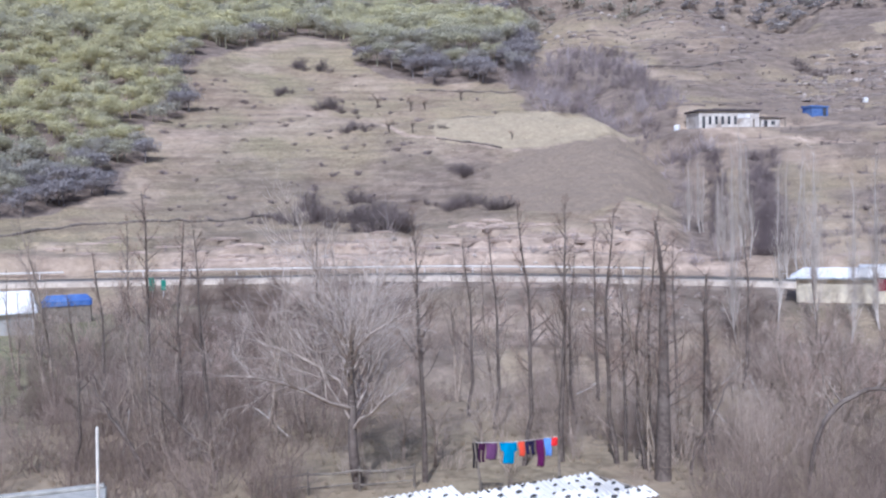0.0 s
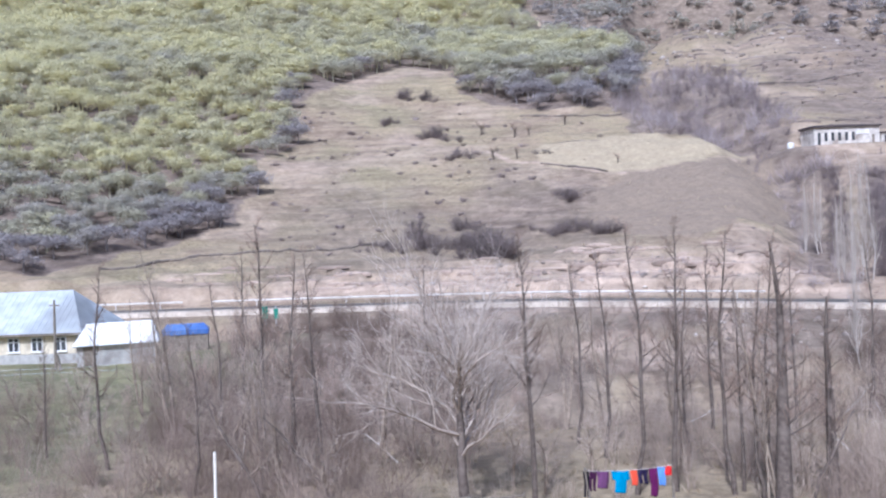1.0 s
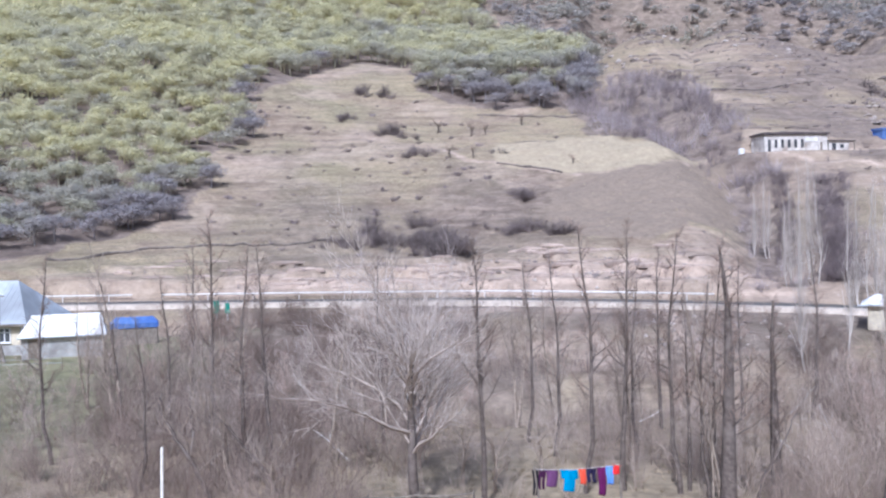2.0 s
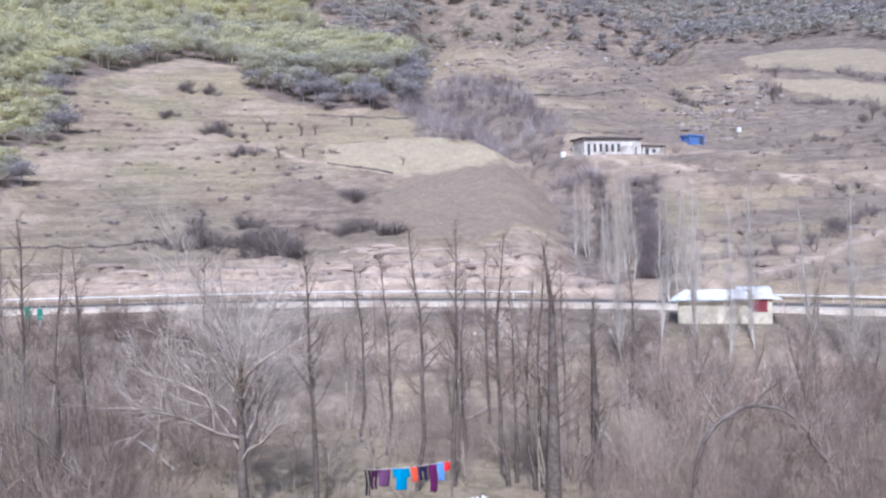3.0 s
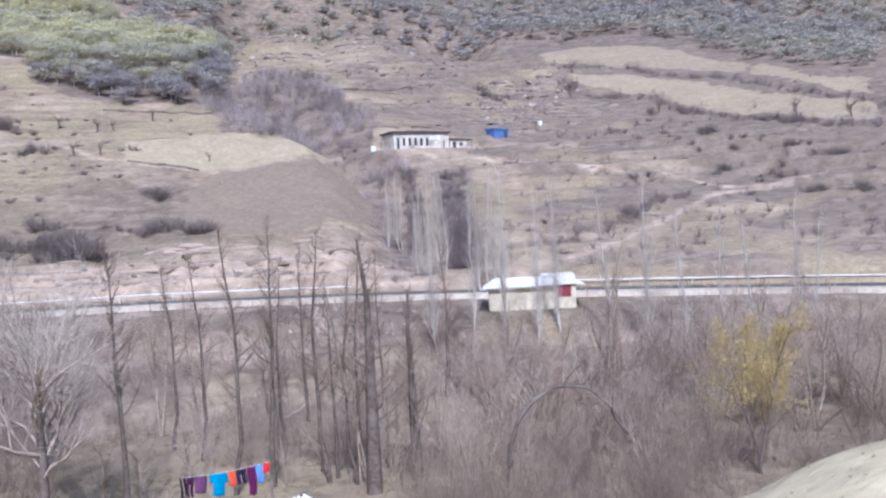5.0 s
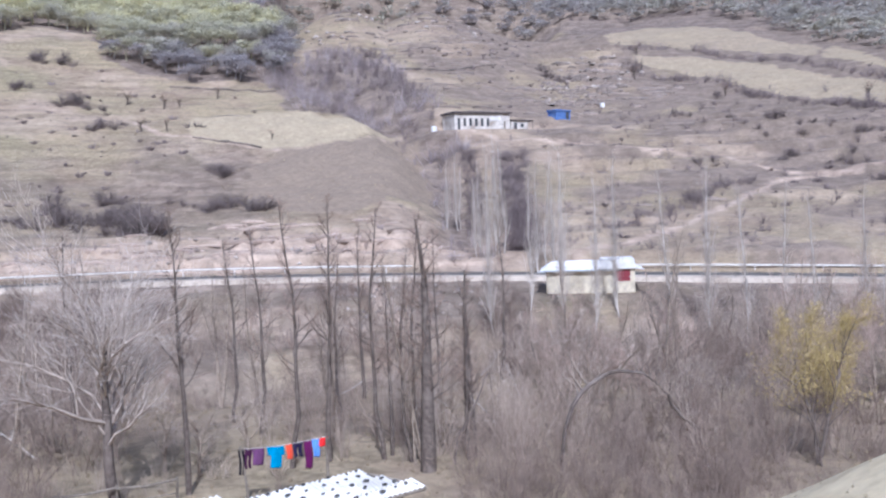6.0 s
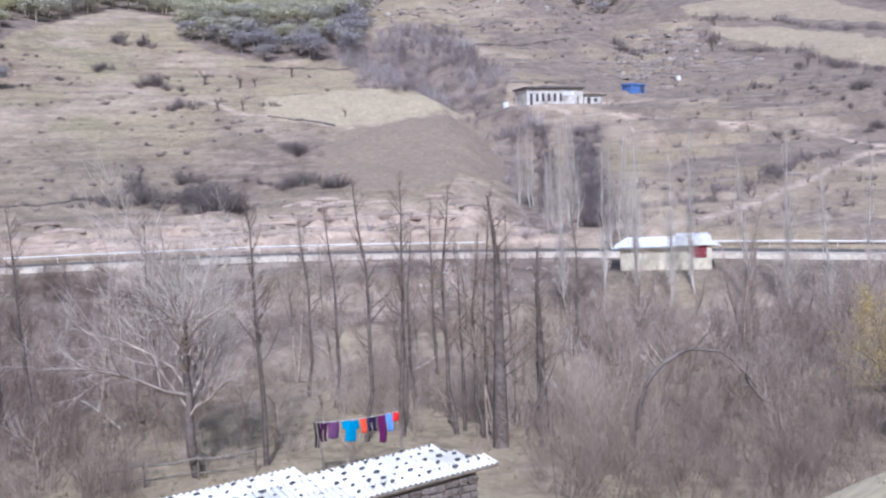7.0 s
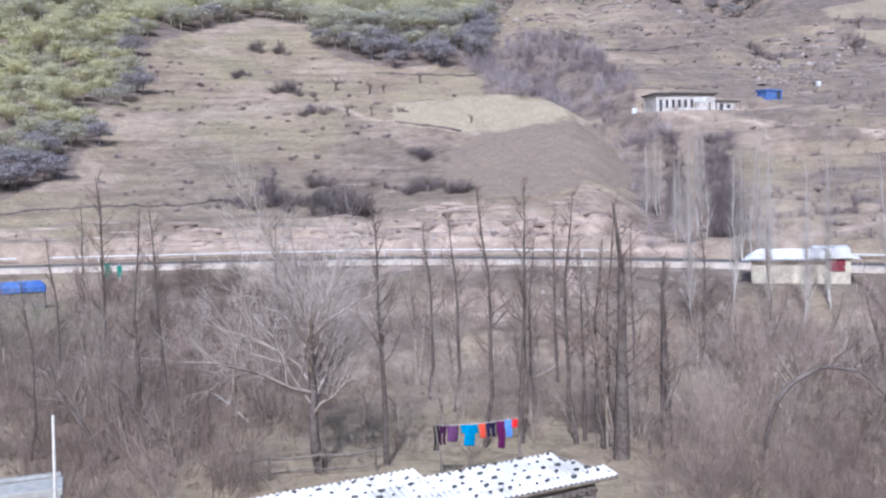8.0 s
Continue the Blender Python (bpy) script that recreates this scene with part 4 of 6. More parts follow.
def along(line, s):
    pts, rad = line
    f = s * (len(pts) - 1)
    k = min(int(f), len(pts) - 2)
    w = f - k
    return pts[k] * (1 - w) + pts[k + 1] * w, pts[k + 1] - pts[k], rad[k] * (1 - w) + rad[k + 1] * w


def bare_tree(seed, h, r0, first=0.3, n1=24, a1=45, l1=0.2, n2=6, n3=3, bend=0.05, lift=0.1, stems=1, fan=0, twig=0.006, fork=1.0, taper=0.6):
    """Trunk lines, limb lines and twig lines of a leafless tree."""
    rng = np.random.default_rng(seed)
    trunks, limbs, twigs = [], [], []
    for s in range(stems):
        way = side_way(rng, np.array((0, 0, 1.0)), fan * rng.uniform(0.5, 1) if stems > 1 else fan * 0.3)
        hh = h * (1 if s == 0 else rng.uniform(0.6, 0.95))
        base = np.array((0, 0, -0.4)) + (rng.normal(0, 1, 3) * np.array((r0, r0, 0)) * 1.5 if stems > 1 else 0)
        top = grow(rng, base, way, (hh + 0.4) * fork, r0 * (1 if s == 0 else 0.6), bend, 0.03, 9, tip=0.12 if fork == 1 else taper)
        drift = np.linspace(0, 1, len(top[0]))[:, None] * ((top[0][-1] - top[0][0]) - way * np.linalg.norm(top[0][-1] - top[0][0])) * np.array((1, 1, 0))
        top = (top[0] - 0.85 * drift, top[1])
        trunks.append(top)
        for k in range(n1):
            t = first + (1 - first) * (k + rng.random()) / n1
            t = min(t, 0.995)
            p, d, r = along(top, t)
            shape = (1.15 - 0.75 * (t - first) / (1 - first)) if fork == 1 else 1
            ln = h * l1 * shape * rng.uniform(0.6, 1.2)
            b = grow(rng, p, side_way(rng, d, a1 * rng.uniform(0.7, 1.3)), ln, min(r * 0.6, 0.011 * ln + 0.01) if fork == 1 else r * rng.uniform(0.35, 0.6), bend * 2.2, lift, 5, tip=0.2)
            limbs.append(b)
            for j in range(n2):
                t2 = 0.2 + 0.8 * (j + rng.random()) / n2
                p2, d2, r2 = along(b, min(t2, 0.99))
                c = grow(rng, p2, side_way(rng, d2, rng.uniform(25, 60)), ln * rng.uniform(0.3, 0.55) * (1.2 - 0.6 * t2), min(max(r2 * 0.55, twig), 0.05), 0.16, lift * 1.4, 3, tip=0.3)
                (limbs if r2 > 0.03 else twigs).append((c[0], c[1]))
                for i in range(n3):
                    p3, d3, r3 = along(c, 0.25 + 0.74 * (i + rng.random()) / n3)
                    e = grow(rng, p3, side_way(rng, d3, rng.uniform(20, 55)), ln * rng.uniform(0.14, 0.3), max(twig, r3 * 0.6), 0.15, lift, 2, tip=0.0)
                    twigs.append(e)
    return trunks, limbs, twigs


def to_mesh(name, lines, sides, material, fine=(), fine_material=None):
    """Bars as one mesh; fine ones three-sided, of their own material."""
    V, F = tubes(lines, sides)
    many = len(F)
    if fine:
        V2, F2 = tubes(fine, 3)
        F = F + [tuple(i + len(V) for i in f) for f in F2]
        V = np.concatenate([V, V2])
    me = bpy.data.meshes.new(name)
    me.from_pydata(V.tolist(), [], F)
    if fine:
        me.materials.append(material)
        me.materials.append(fine_material)
        me.polygons.foreach_set("material_index", (np.arange(len(F)) >= many).astype(np.int32))
        me.polygons.foreach_set("use_smooth", np.ones(len(F), bool))
        return me
    me.polygons.foreach_set("use_smooth", np.ones(len(F), bool))
    me.materials.append(material)
    return me


bark_dark = speckled("dark_bark", (0.085, 0.066, 0.055), (0.185, 0.15, 0.125), 5, c=(0.24, 0.20, 0.17), bump=0.5)
bark_silver = speckled("silver_bark", (0.34, 0.275, 0.225), (0.55, 0.465, 0.39), 4, c=(0.24, 0.19, 0.155), bump=0.4)
bark_grey = speckled("grey_bark", (0.22, 0.17, 0.13), (0.42, 0.345, 0.27), 5, c=(0.14, 0.115, 0.10), bump=0.5)
bark_pale = speckled("pale_bark", (0.46, 0.41, 0.355), (0.66, 0.60, 0.53), 3, c=(0.30, 0.255, 0.21), bump=0.4)
twig_brown = speckled("brown_twigs", (0.22, 0.15, 0.11), (0.36, 0.26, 0.20), 3, objects=True)
twig_grey = speckled("grey_twigs", (0.35, 0.28, 0.23), (0.56, 0.47, 0.395), 3, objects=True)
twig_pale = speckled("pale_twigs", (0.44, 0.37, 0.31), (0.62, 0.54, 0.47), 3, objects=True)
twig_pink = speckled("reddish_twigs", (0.37, 0.265, 0.215), (0.55, 0.42, 0.345), 3, objects=True)
scrub_mix = speckled("scrub", (0.15, 0.115, 0.10), (0.31, 0.25, 0.21), 0.35, c=(0.36, 0.30, 0.24), coarse=0.3)
leaf_yellow = speckled("yellow_leaves", (0.40, 0.305, 0.115), (0.56, 0.44, 0.185), 3, island=True)


def tree_kind(name, label, category, bark, twig_skin, trunk_bark=None, **spec):
    """One tree with its parts, kept below ground as the pattern for copies."""
    trunks, limbs, twigs = bare_tree(**spec)
    ob = new(name)
    ob.empty_display_size = 0.3
    tagged(ob, label, category)
    for line in trunks:
        new("trunk" if len(trunks) == 1 else "stem", to_mesh("trunk", [line], 7, trunk_bark or bark)).parent = ob
    o = new("crown", to_mesh("crown", limbs, 4, bark, twigs, twig_skin))
    o.parent = ob
    tagged(o, kind="stuff")
    return ob


KINDS = {}


def plant(kind, x, y, scale=1.0, turn=0.0, lean=(0, 0), group=""):
    m = pose(x, y, base_z(x, y) - 0.05, lean[1], lean[0], turn) @ Matrix.Scale(scale, 4)
    src, used = KINDS[kind]
    if used:
        ob = copy_thing(src, m)
    else:
        ob = src
        KINDS[kind] = (src, True)
    ob.matrix_world = m
    if group:
        tagged(ob, group=group)
    return ob


def kind(key, *args, **spec):
    KINDS[key] = (tree_kind(*args, **spec), False)


SLIM = "slender leafless alder with a dark straight trunk"
kind("alder_big", "bare_tree", "stout leafless alder with dark bark and short side branches", "tree", bark_dark, twig_brown, seed=1, h=10.3, r0=0.36, first=0.3, n1=40, a1=58, l1=0.17, n2=7, n3=4, lift=0.12, bend=0.04, twig=0.005)
kind("alder_a", "bare_tree", SLIM, "tree", bark_dark, twig_brown, seed=2, h=11, r0=0.13, first=0.4, n1=34, a1=46, l1=0.135, n2=7, n3=4, lift=0.13, bend=0.06, twig=0.005)
kind("alder_b", "bare_tree", SLIM, "tree", bark_dark, twig_brown, seed=3, h=11, r0=0.12, first=0.35, n1=32, a1=54, l1=0.125, n2=7, n3=4, lift=0.15, bend=0.07, twig=0.005)
kind("alder_c", "bare_tree", "slim leafless tree with grey bark, forked low", "tree", bark_grey, twig_grey, seed=5, h=8.5, r0=0.10, first=0.3, n1=18, a1=40, l1=0.17, n2=5, n3=3, lift=0.1, bend=0.05, stems=3, fan=11)
kind("walnut", "bare_tree", "wide-crowned leafless walnut with pale upswept limbs", "tree", bark_silver, twig_pale, seed=8, h=10.2, r0=0.24, first=0.42, n1=22, a1=36, l1=0.5, n2=12, n3=9, lift=0.13, bend=0.11, fork=0.6, twig=0.006, taper=0.4, trunk_bark=bark_dark)
kind("orchard", "bare_tree", "small leafless orchard tree with a short trunk", "tree", bark_grey, twig_grey, seed=11, h=4.2, r0=0.10, first=0.4, n1=9, a1=48, l1=0.42, n2=7, n3=4, lift=0.1, bend=0.08, fork=0.55)
kind("poplar", "bare_poplar", "tall pale leafless poplar with upswept branches", "tree", bark_pale, twig_pale, seed=14, h=16, r0=0.095, first=0.12, n1=46, a1=15, l1=0.2, n2=5, n3=1, lift=0.14, bend=0.04, twig=0.009)
kind("poplar_b", "bare_poplar", "tall pale leafless poplar with upswept branches", "tree", bark_pale, twig_pale, seed=15, h=16, r0=0.09, first=0.1, n1=40, a1=17, l1=0.22, n2=5, n3=1, lift=0.14, bend=0.05, twig=0.009, stems=2, fan=2.5)
kind("willow_a", "bare_willow", "many-stemmed leafless willow with a tangle of grey twigs", "tree", bark_grey, twig_grey, seed=17, h=6.5, r0=0.10, first=0.2, n1=10, a1=38, l1=0.32, n2=6, n3=3, lift=0.05, bend=0.1, stems=5, fan=30, twig=0.007)
kind("willow_b", "bare_willow", "many-stemmed leafless willow with reddish twigs", "tree", bark_grey, twig_pink, seed=19, h=6.5, r0=0.09, first=0.2, n1=10, a1=34, l1=0.32, n2=6, n3=3, lift=0.08, bend=0.1, stems=5, fan=24, twig=0.007)
kind("field_tree", "bare_tree", "small leafless tree standing on the hill field", "tree", bark_dark, twig_brown, seed=23, h=4.5, r0=0.16, first=0.35, n1=9, a1=45, l1=0.4, n2=6, n3=3, lift=0.1, bend=0.09, fork=0.55, twig=0.02)

# the row of alders behind the washing line and the stone shed
G1 = "alders along the stream"
ALDERS_EAST = (
    ("alder_big", 8.35, 35.8, 1.0), ("alder_big", 10.6, 37.2, 0.78), ("alder_b", 7.0, 38.0, 0.98), ("alder_a", 4.75, 38.6, 1.02),
    ("alder_b", 3.1, 38.2, 1.02), ("alder_b", 2.2, 44.0, 0.9), ("alder_c", 5.4, 41.0, 0.9), ("alder_c", 8.3, 36.9, 1.05),
    ("alder_b", 8.0, 37.2, 0.8), ("alder_b", 8.55, 37.6, 0.9), ("alder_a", 7.4, 38.4, 0.75), ("alder_b", 10.3, 36.7, 0.6),
    ("alder_c", 9.9, 38.6, 0.75), ("alder_b", 6.3, 45.0, 0.78), ("alder_c", 13.2, 42, 0.7), ("alder_b", 16.8, 52, 0.9),
    ("alder_c", 0.5, 52, 1.1), ("alder_b", 1.0, 47, 0.85), ("alder_a", 8.2, 50, 0.9), ("alder_b", 12.0, 48, 0.85),
    ("alder_c", 3.2, 58, 1.2), ("alder_c", 9.0, 62, 1.2),
)
ALDERS_WEST = (
    ("alder_a", -1.0, 36.2, 1.0), ("alder_a", -14.3, 43.5, 1.12), ("alder_b", -11.6, 41, 0.97), ("alder_a", -10.9, 41.5, 0.98),
    ("alder_c", -13.0, 40.0, 0.95), ("alder_c", -11.8, 38.5, 0.8), ("alder_b", -22.5, 44.0, 0.95), ("alder_c", -15.6, 46, 1.1),
    ("alder_c", -8.6, 44, 1.0), ("alder_b", -16.0, 39, 0.7), ("alder_a", -27.5, 47, 0.6), ("alder_c", -4.8, 50, 1.1),
    ("alder_b", -6.4, 47, 0.9), ("alder_a", -17.5, 50, 1.0), ("alder_b", -19.8, 52, 0.9), ("alder_c", -10, 56, 1.1),
)
for key, x, y, s in ALDERS_EAST + ALDERS_WEST:
    plant(key, x, y, s, 37 * x + 11 * y, group=G1)
plant("walnut", -3.55, 35.6, 1.0, 20, (-2, 0))
for x, y, s in ((-0.6, 38.5, 0.95), (-1.9, 39.5, 0.9), (1.4, 40.5, 0.8), (-9.5, 36.5, 0.9)):
    plant("orchard", x, y, s, 60 * x, group="orchard trees")
for x, y, s in ((-23.7, 55, 1.5), (-29, 62, 1.0), (-18.5, 60, 1.35), (12, 60, 1.3), (25, 47, 1.1)):
    plant("alder_c", x, y, s, 47 * x, group=G1)
# pale poplars at the mouth of the gully and along the stream
G2 = "poplars by the road"
for x, y, s in ((35.6, 114.0, 0.9), (36.2, 113.2, 0.97), (36.9, 113.6, 0.84), (37.3, 112.6, 0.92), (35.0, 115.2, 0.8), (34.2, 114.2, 0.6),
                (39.2, 147.0, 0.72), (40.6, 145.5, 0.78), (41.3, 146.5, 0.66), (38.4, 145.0, 0.6), (42.6, 143.0, 0.55),
                (39.4, 105.6, 0.85), (40.3, 105.0, 0.92), (41.0, 103.8, 0.8), (42.2, 104.5, 0.7)):
    plant("poplar" if int(x * 10) % 2 else "poplar_b", x, y, s, 50 * x, (-1.5, 0), G2)
for x, y, s in ((31.2, 86.5, 0.98), (34.3, 84.5, 1.06), (36.4, 83.0, 0.95), (39.8, 84.0, 1.0), (43.8, 82.0, 1.0), (47.6, 79.5, 1.08), (50.4, 78.5, 0.95), (52.8, 76.0, 0.97),
                (60.5, 74.0, 0.9), (61.8, 73, 0.82), (26.8, 84.5, 0.86), (57, 77, 0.8)):
    plant("poplar_b" if int(x * 10) % 3 else "poplar", x, y, s, 50 * x, (-1, 0), G2)
# willows on the stream bank
rw = random.Random(31)
for k in range(58):
    az, r = radians(rw.uniform(19, 46)), rw.uniform(38, 84)
    if r < 44 and az < radians(30):
        r += 8
    plant("willow_a" if k % 2 else "willow_b", r * math.sin(az), r * math.cos(az), rw.uniform(0.7, 1.12) * (0.75 if r < 48 else 1), rw.uniform(0, 360), group="willows on the stream bank")
for k in range(28):
    az, r = radians(rw.uniform(-24, -6)), rw.uniform(43, 82)
    plant("willow_a" if k % 3 else "willow_b", r * math.sin(az), r * math.cos(az), rw.uniform(0.55, 0.85), rw.uniform(0, 360), group="willows on the stream bank")
for k in range(16):
    az, r = radians(rw.uniform(-6, 19)), rw.uniform(54, 84)
    plant("willow_b" if k % 3 else "willow_a", r * math.sin(az), r * math.cos(az), rw.uniform(0.4, 0.62), rw.uniform(0, 360), group="willows on the stream bank")
for x, y, s in ((-27.5, 52, 0.5), (-31, 58, 0.6), (-34.5, 64, 0.55), (-25.6, 47, 0.45), (-37, 60, 0.5), (-30, 70, 0.6), (-22, 46, 0.5)):
    plant("willow_a", x, y, s, 50 * x, group="willows on the stream bank")
for x, y, s in ((-15, 221, 1.0), (-7, 218, 1.0), (-3.6, 217.5, 0.8), (-11, 197.5, 0.9), (-6, 196.5, 0.8), (5, 225, 0.95), (14.5, 190, 0.6), (118, 236, 1.2), (127, 205, 1.0), (140, 170, 1.4), (146, 160, 1.2), (132, 262, 1.2)):
    plant("field_tree", x, y, s, 50 * x, group="small trees on the field")


# ---- the tree that keeps its yellow leaves ----
def yellow_tree(x, y, seed, h):
    trunks, limbs, twigs = bare_tree(seed, h, 0.1, first=0.25, n1=15, a1=38, l1=0.36, n2=7, n3=3, lift=0.08, bend=0.08, stems=3, fan=20)
    t = thing("yellow_leaved_tree", pose(x, y, base_z(x, y)), "small tree still holding thin yellow leaves at the slope's edge", "tree")
    for line in trunks:
        new("stem", to_mesh("stem", [line], 6, bark_dark)).parent = t
    o = new("crown", to_mesh("crown", limbs, 4, bark_dark, twigs, twig_brown))
    o.parent = t
    tagged(o, kind="stuff")
    rng = np.random.default_rng(seed)
    P = np.concatenate([a for a, _ in twigs])
    P = P[rng.random(len(P)) < 0.8]
    P = P[(P[:, 2] > 0.32 * h)]
    P = np.repeat(P, 7, 0) + rng.normal(0, 0.12, (len(P) * 7, 3))
    u, v = rng.normal(0, 1, P.shape), rng.normal(0, 1, P.shape)
    s = rng.uniform(0.011, 0.024, (len(P), 1))
    V = np.stack([P - u * s * 0.5, P + v * s, P + u * s * 0.5, P - v * s], 1).reshape(-1, 3)
    me = bpy.data.meshes.new("leaves")
    me.from_pydata(V.tolist(), [], np.arange(len(V)).reshape(-1, 4).tolist())
    me.materials.append(leaf_yellow)
    o = new("leaves", me)
    o.parent = t
    tagged(o, "thin yellow leaves", kind="stuff")


yellow_tree(22.6, 30.3, 41, 6.0)
yellow_tree(27.8, 37.0, 43, 4.6)


# ---- bent and leaning trees ----
def bent_tree(x, y, bows, r0, label, seed, twiggy=9):
    """A tree whose trunk follows an arch; bows: offsets along x and z from its foot."""
    rng = np.random.default_rng(seed)
    pts = np.array([(bx, 0.12 * rng.normal() * (k > 0), bz) for k, (bx, bz) in enumerate(bows)], float)
    for turn in range(2):
        cut = [pts[0]]
        for p, q in zip(pts, pts[1:]):
            cut += [p * 0.75 + q * 0.25, p * 0.25 + q * 0.75]
        pts = np.array(cut + [pts[-1]])
    pts = pts + rng.normal(0, 0.025, pts.shape)
    trunk = (pts, np.linspace(r0, r0 * 0.25, len(pts)))
    limbs, twigs = [], []
    for k in range(twiggy):
        p, d, r = along(trunk, 0.3 + 0.69 * (k + rng.random()) / twiggy)
        b = grow(rng, p, side_way(rng, d * 0.3 + np.array((0, 0, 0.4)), rng.uniform(15, 70)), rng.uniform(0.8, 2.2), r * 0.6, 0.14, 0.05, 4, 0.25)
        limbs.append(b)
        for j in range(6):
            p2, d2, r2 = along(b, 0.2 + 0.78 * (j + rng.random()) / 6)
            c = grow(rng, p2, side_way(rng, d2, rng.uniform(25, 60)), rng.uniform(0.3, 0.9), max(0.006, r2 * 0.5), 0.16, 0.05, 3, 0.3)
            twigs.append(c)
            for i in range(4):
                p3, d3, r3 = along(c, rng.uniform(0.2, 0.98))
                twigs.append(grow(rng, p3, side_way(rng, d3, rng.uniform(20, 55)), rng.uniform(0.15, 0.45), 0.005, 0.15, 0.04, 2, 0.0))
    t = thing("bent_tree", pose(x, y, base_z(x, y)), label, "tree")
    new("trunk", to_mesh("trunk", [trunk], 7, bark_dark)).parent = t
    o = new("crown", to_mesh("crown", limbs, 4, bark_grey, twigs, twig_grey))
    o.parent = t
    tagged(o, kind="stuff")


ARCH = "old leafless willow whose trunk bends over in an arch"
bent_tree(13.2, 33.6, [(0, -0.3), (0.1, 1.7), (0.9, 3.0), (2.0, 3.8), (3.4, 3.7), (4.4, 3.0), (5.2, 2.0)], 0.13, ARCH, 61, 14)
bent_tree(19.9, 34.2, [(0, -0.3), (-0.5, 1.0), (-1.2, 1.5), (-1.7, 2.2), (-1.6, 2.9)], 0.11, "leaning leafless tree with a crooked dark trunk", 62)
bent_tree(9.55, 36.2, [(0, -0.3), (0.15, 0.8), (0.55, 1.8), (1.15, 2.8), (1.6, 3.7)], 0.07, "thin crooked tree leaning beside a stout alder", 63, 6)
bent_tree(-12.2, 37.2, [(0, -0.3), (-0.7, 1.4), (-1.6, 2.8), (-2.3, 4.0)], 0.11, "leaning leafless tree with a dark trunk", 64)
bent_tree(-9.6, 38.2, [(0, -0.3), (-0.8, 1.2), (-1.9, 2.3), (-2.8, 3.6)], 0.09, "leaning leafless tree with a dark trunk", 65)


# ---- dead wood on the stream bank ----
def fallen_branch(x, y, reach, rise, turn, seed):
    """A pale barkless limb caught aslant in the brush, with a few broken side shoots."""
    rng = np.random.default_rng(seed)
    main = grow(rng, (0, 0, -0.1), (math.cos(turn), 0.25 * math.sin(turn), rise), reach, 0.055, 0.1, 0.0, 6, 0.3)
    shoots = []
    for k in range(4):
        p, d, r = along(main, 0.3 + 0.6 * (k + rng.random()) / 4)
        shoots.append(grow(rng, p, side_way(rng, d, rng.uniform(30, 60)), reach * rng.uniform(0.15, 0.35), r * 0.6, 0.15, 0.02, 3, 0.2))
    ob = new("fallen_branch", to_mesh("fallen_branch", [main] + shoots, 5, bark_pale))
    ob.matrix_world = pose(x, y, base_z(x, y))
    tagged(ob, "pale barkless dead branch leaning in the brush", "branch", "dead branches on the bank")


for k, (x, y, reach, rise, turn) in enumerate(((13.2, 40.5, 2.6, 0.9, 2.6), (15.4, 43.0, 3.0, 1.3, 2.2), (17.6, 46.5, 2.4, 0.7, 0.6), (12.4, 46.0, 2.2, 0.5, 2.9),
                                              (19.5, 50.0, 3.2, 1.6, 1.9), (16.2, 55.0, 2.8, 0.9, 0.4), (-7.6, 44.0, 2.6, 0.8, 2.7), (22.4, 52.0, 2.6, 1.1, 1.0), (6.8, 52.0, 2.2, 0.5, 0.3), (-14.8, 41.0, 2.4, 1.2, 0.9))):
    fallen_branch(x, y, reach, rise, turn, 700 + k)


# ---- shrubs ----
def shrub_lines(seed, stems=11, n2=5, n3=2, spread=38, r=0.02, lift=0.06):
    rng = np.random.default_rng(seed)
    out = []
    for s in range(stems):
        a = grow(rng, rng.normal(0, 1, 3) * np.array((0.09, 0.09, 0)) - np.array((0, 0, 0.05)), side_way(rng, np.array((0, 0, 1.0)), spread * rng.uniform(0.15, 1)), rng.uniform(0.65, 1.0), r, 0.1, lift, 3, 0.35)
        out.append(a)
        for j in range(n2):
            p, d, q = along(a, 0.25 + 0.74 * (j + rng.random()) / n2)
            b = grow(rng, p, side_way(rng, d, rng.uniform(22, 55)), rng.uniform(0.2, 0.42), q * 0.6, 0.12, lift, 2, 0.0)
            out.append(b)
            for i in range(n3):
                p, d, q = along(b, 0.2 + 0.7 * rng.random())
                out.append(grow(rng, p, side_way(rng, d, rng.uniform(25, 55)), rng.uniform(0.1, 0.25), max(q * 0.7, r * 0.25), 0.1, lift, 1, 0.0))
    return out


def as_tris(V, F):
    T = []
    for f in F:
        T.append((f[0], f[1], f[2]))
        if len(f) == 4:
            T.append((f[0], f[2], f[3]))
    return V, np.array(T)


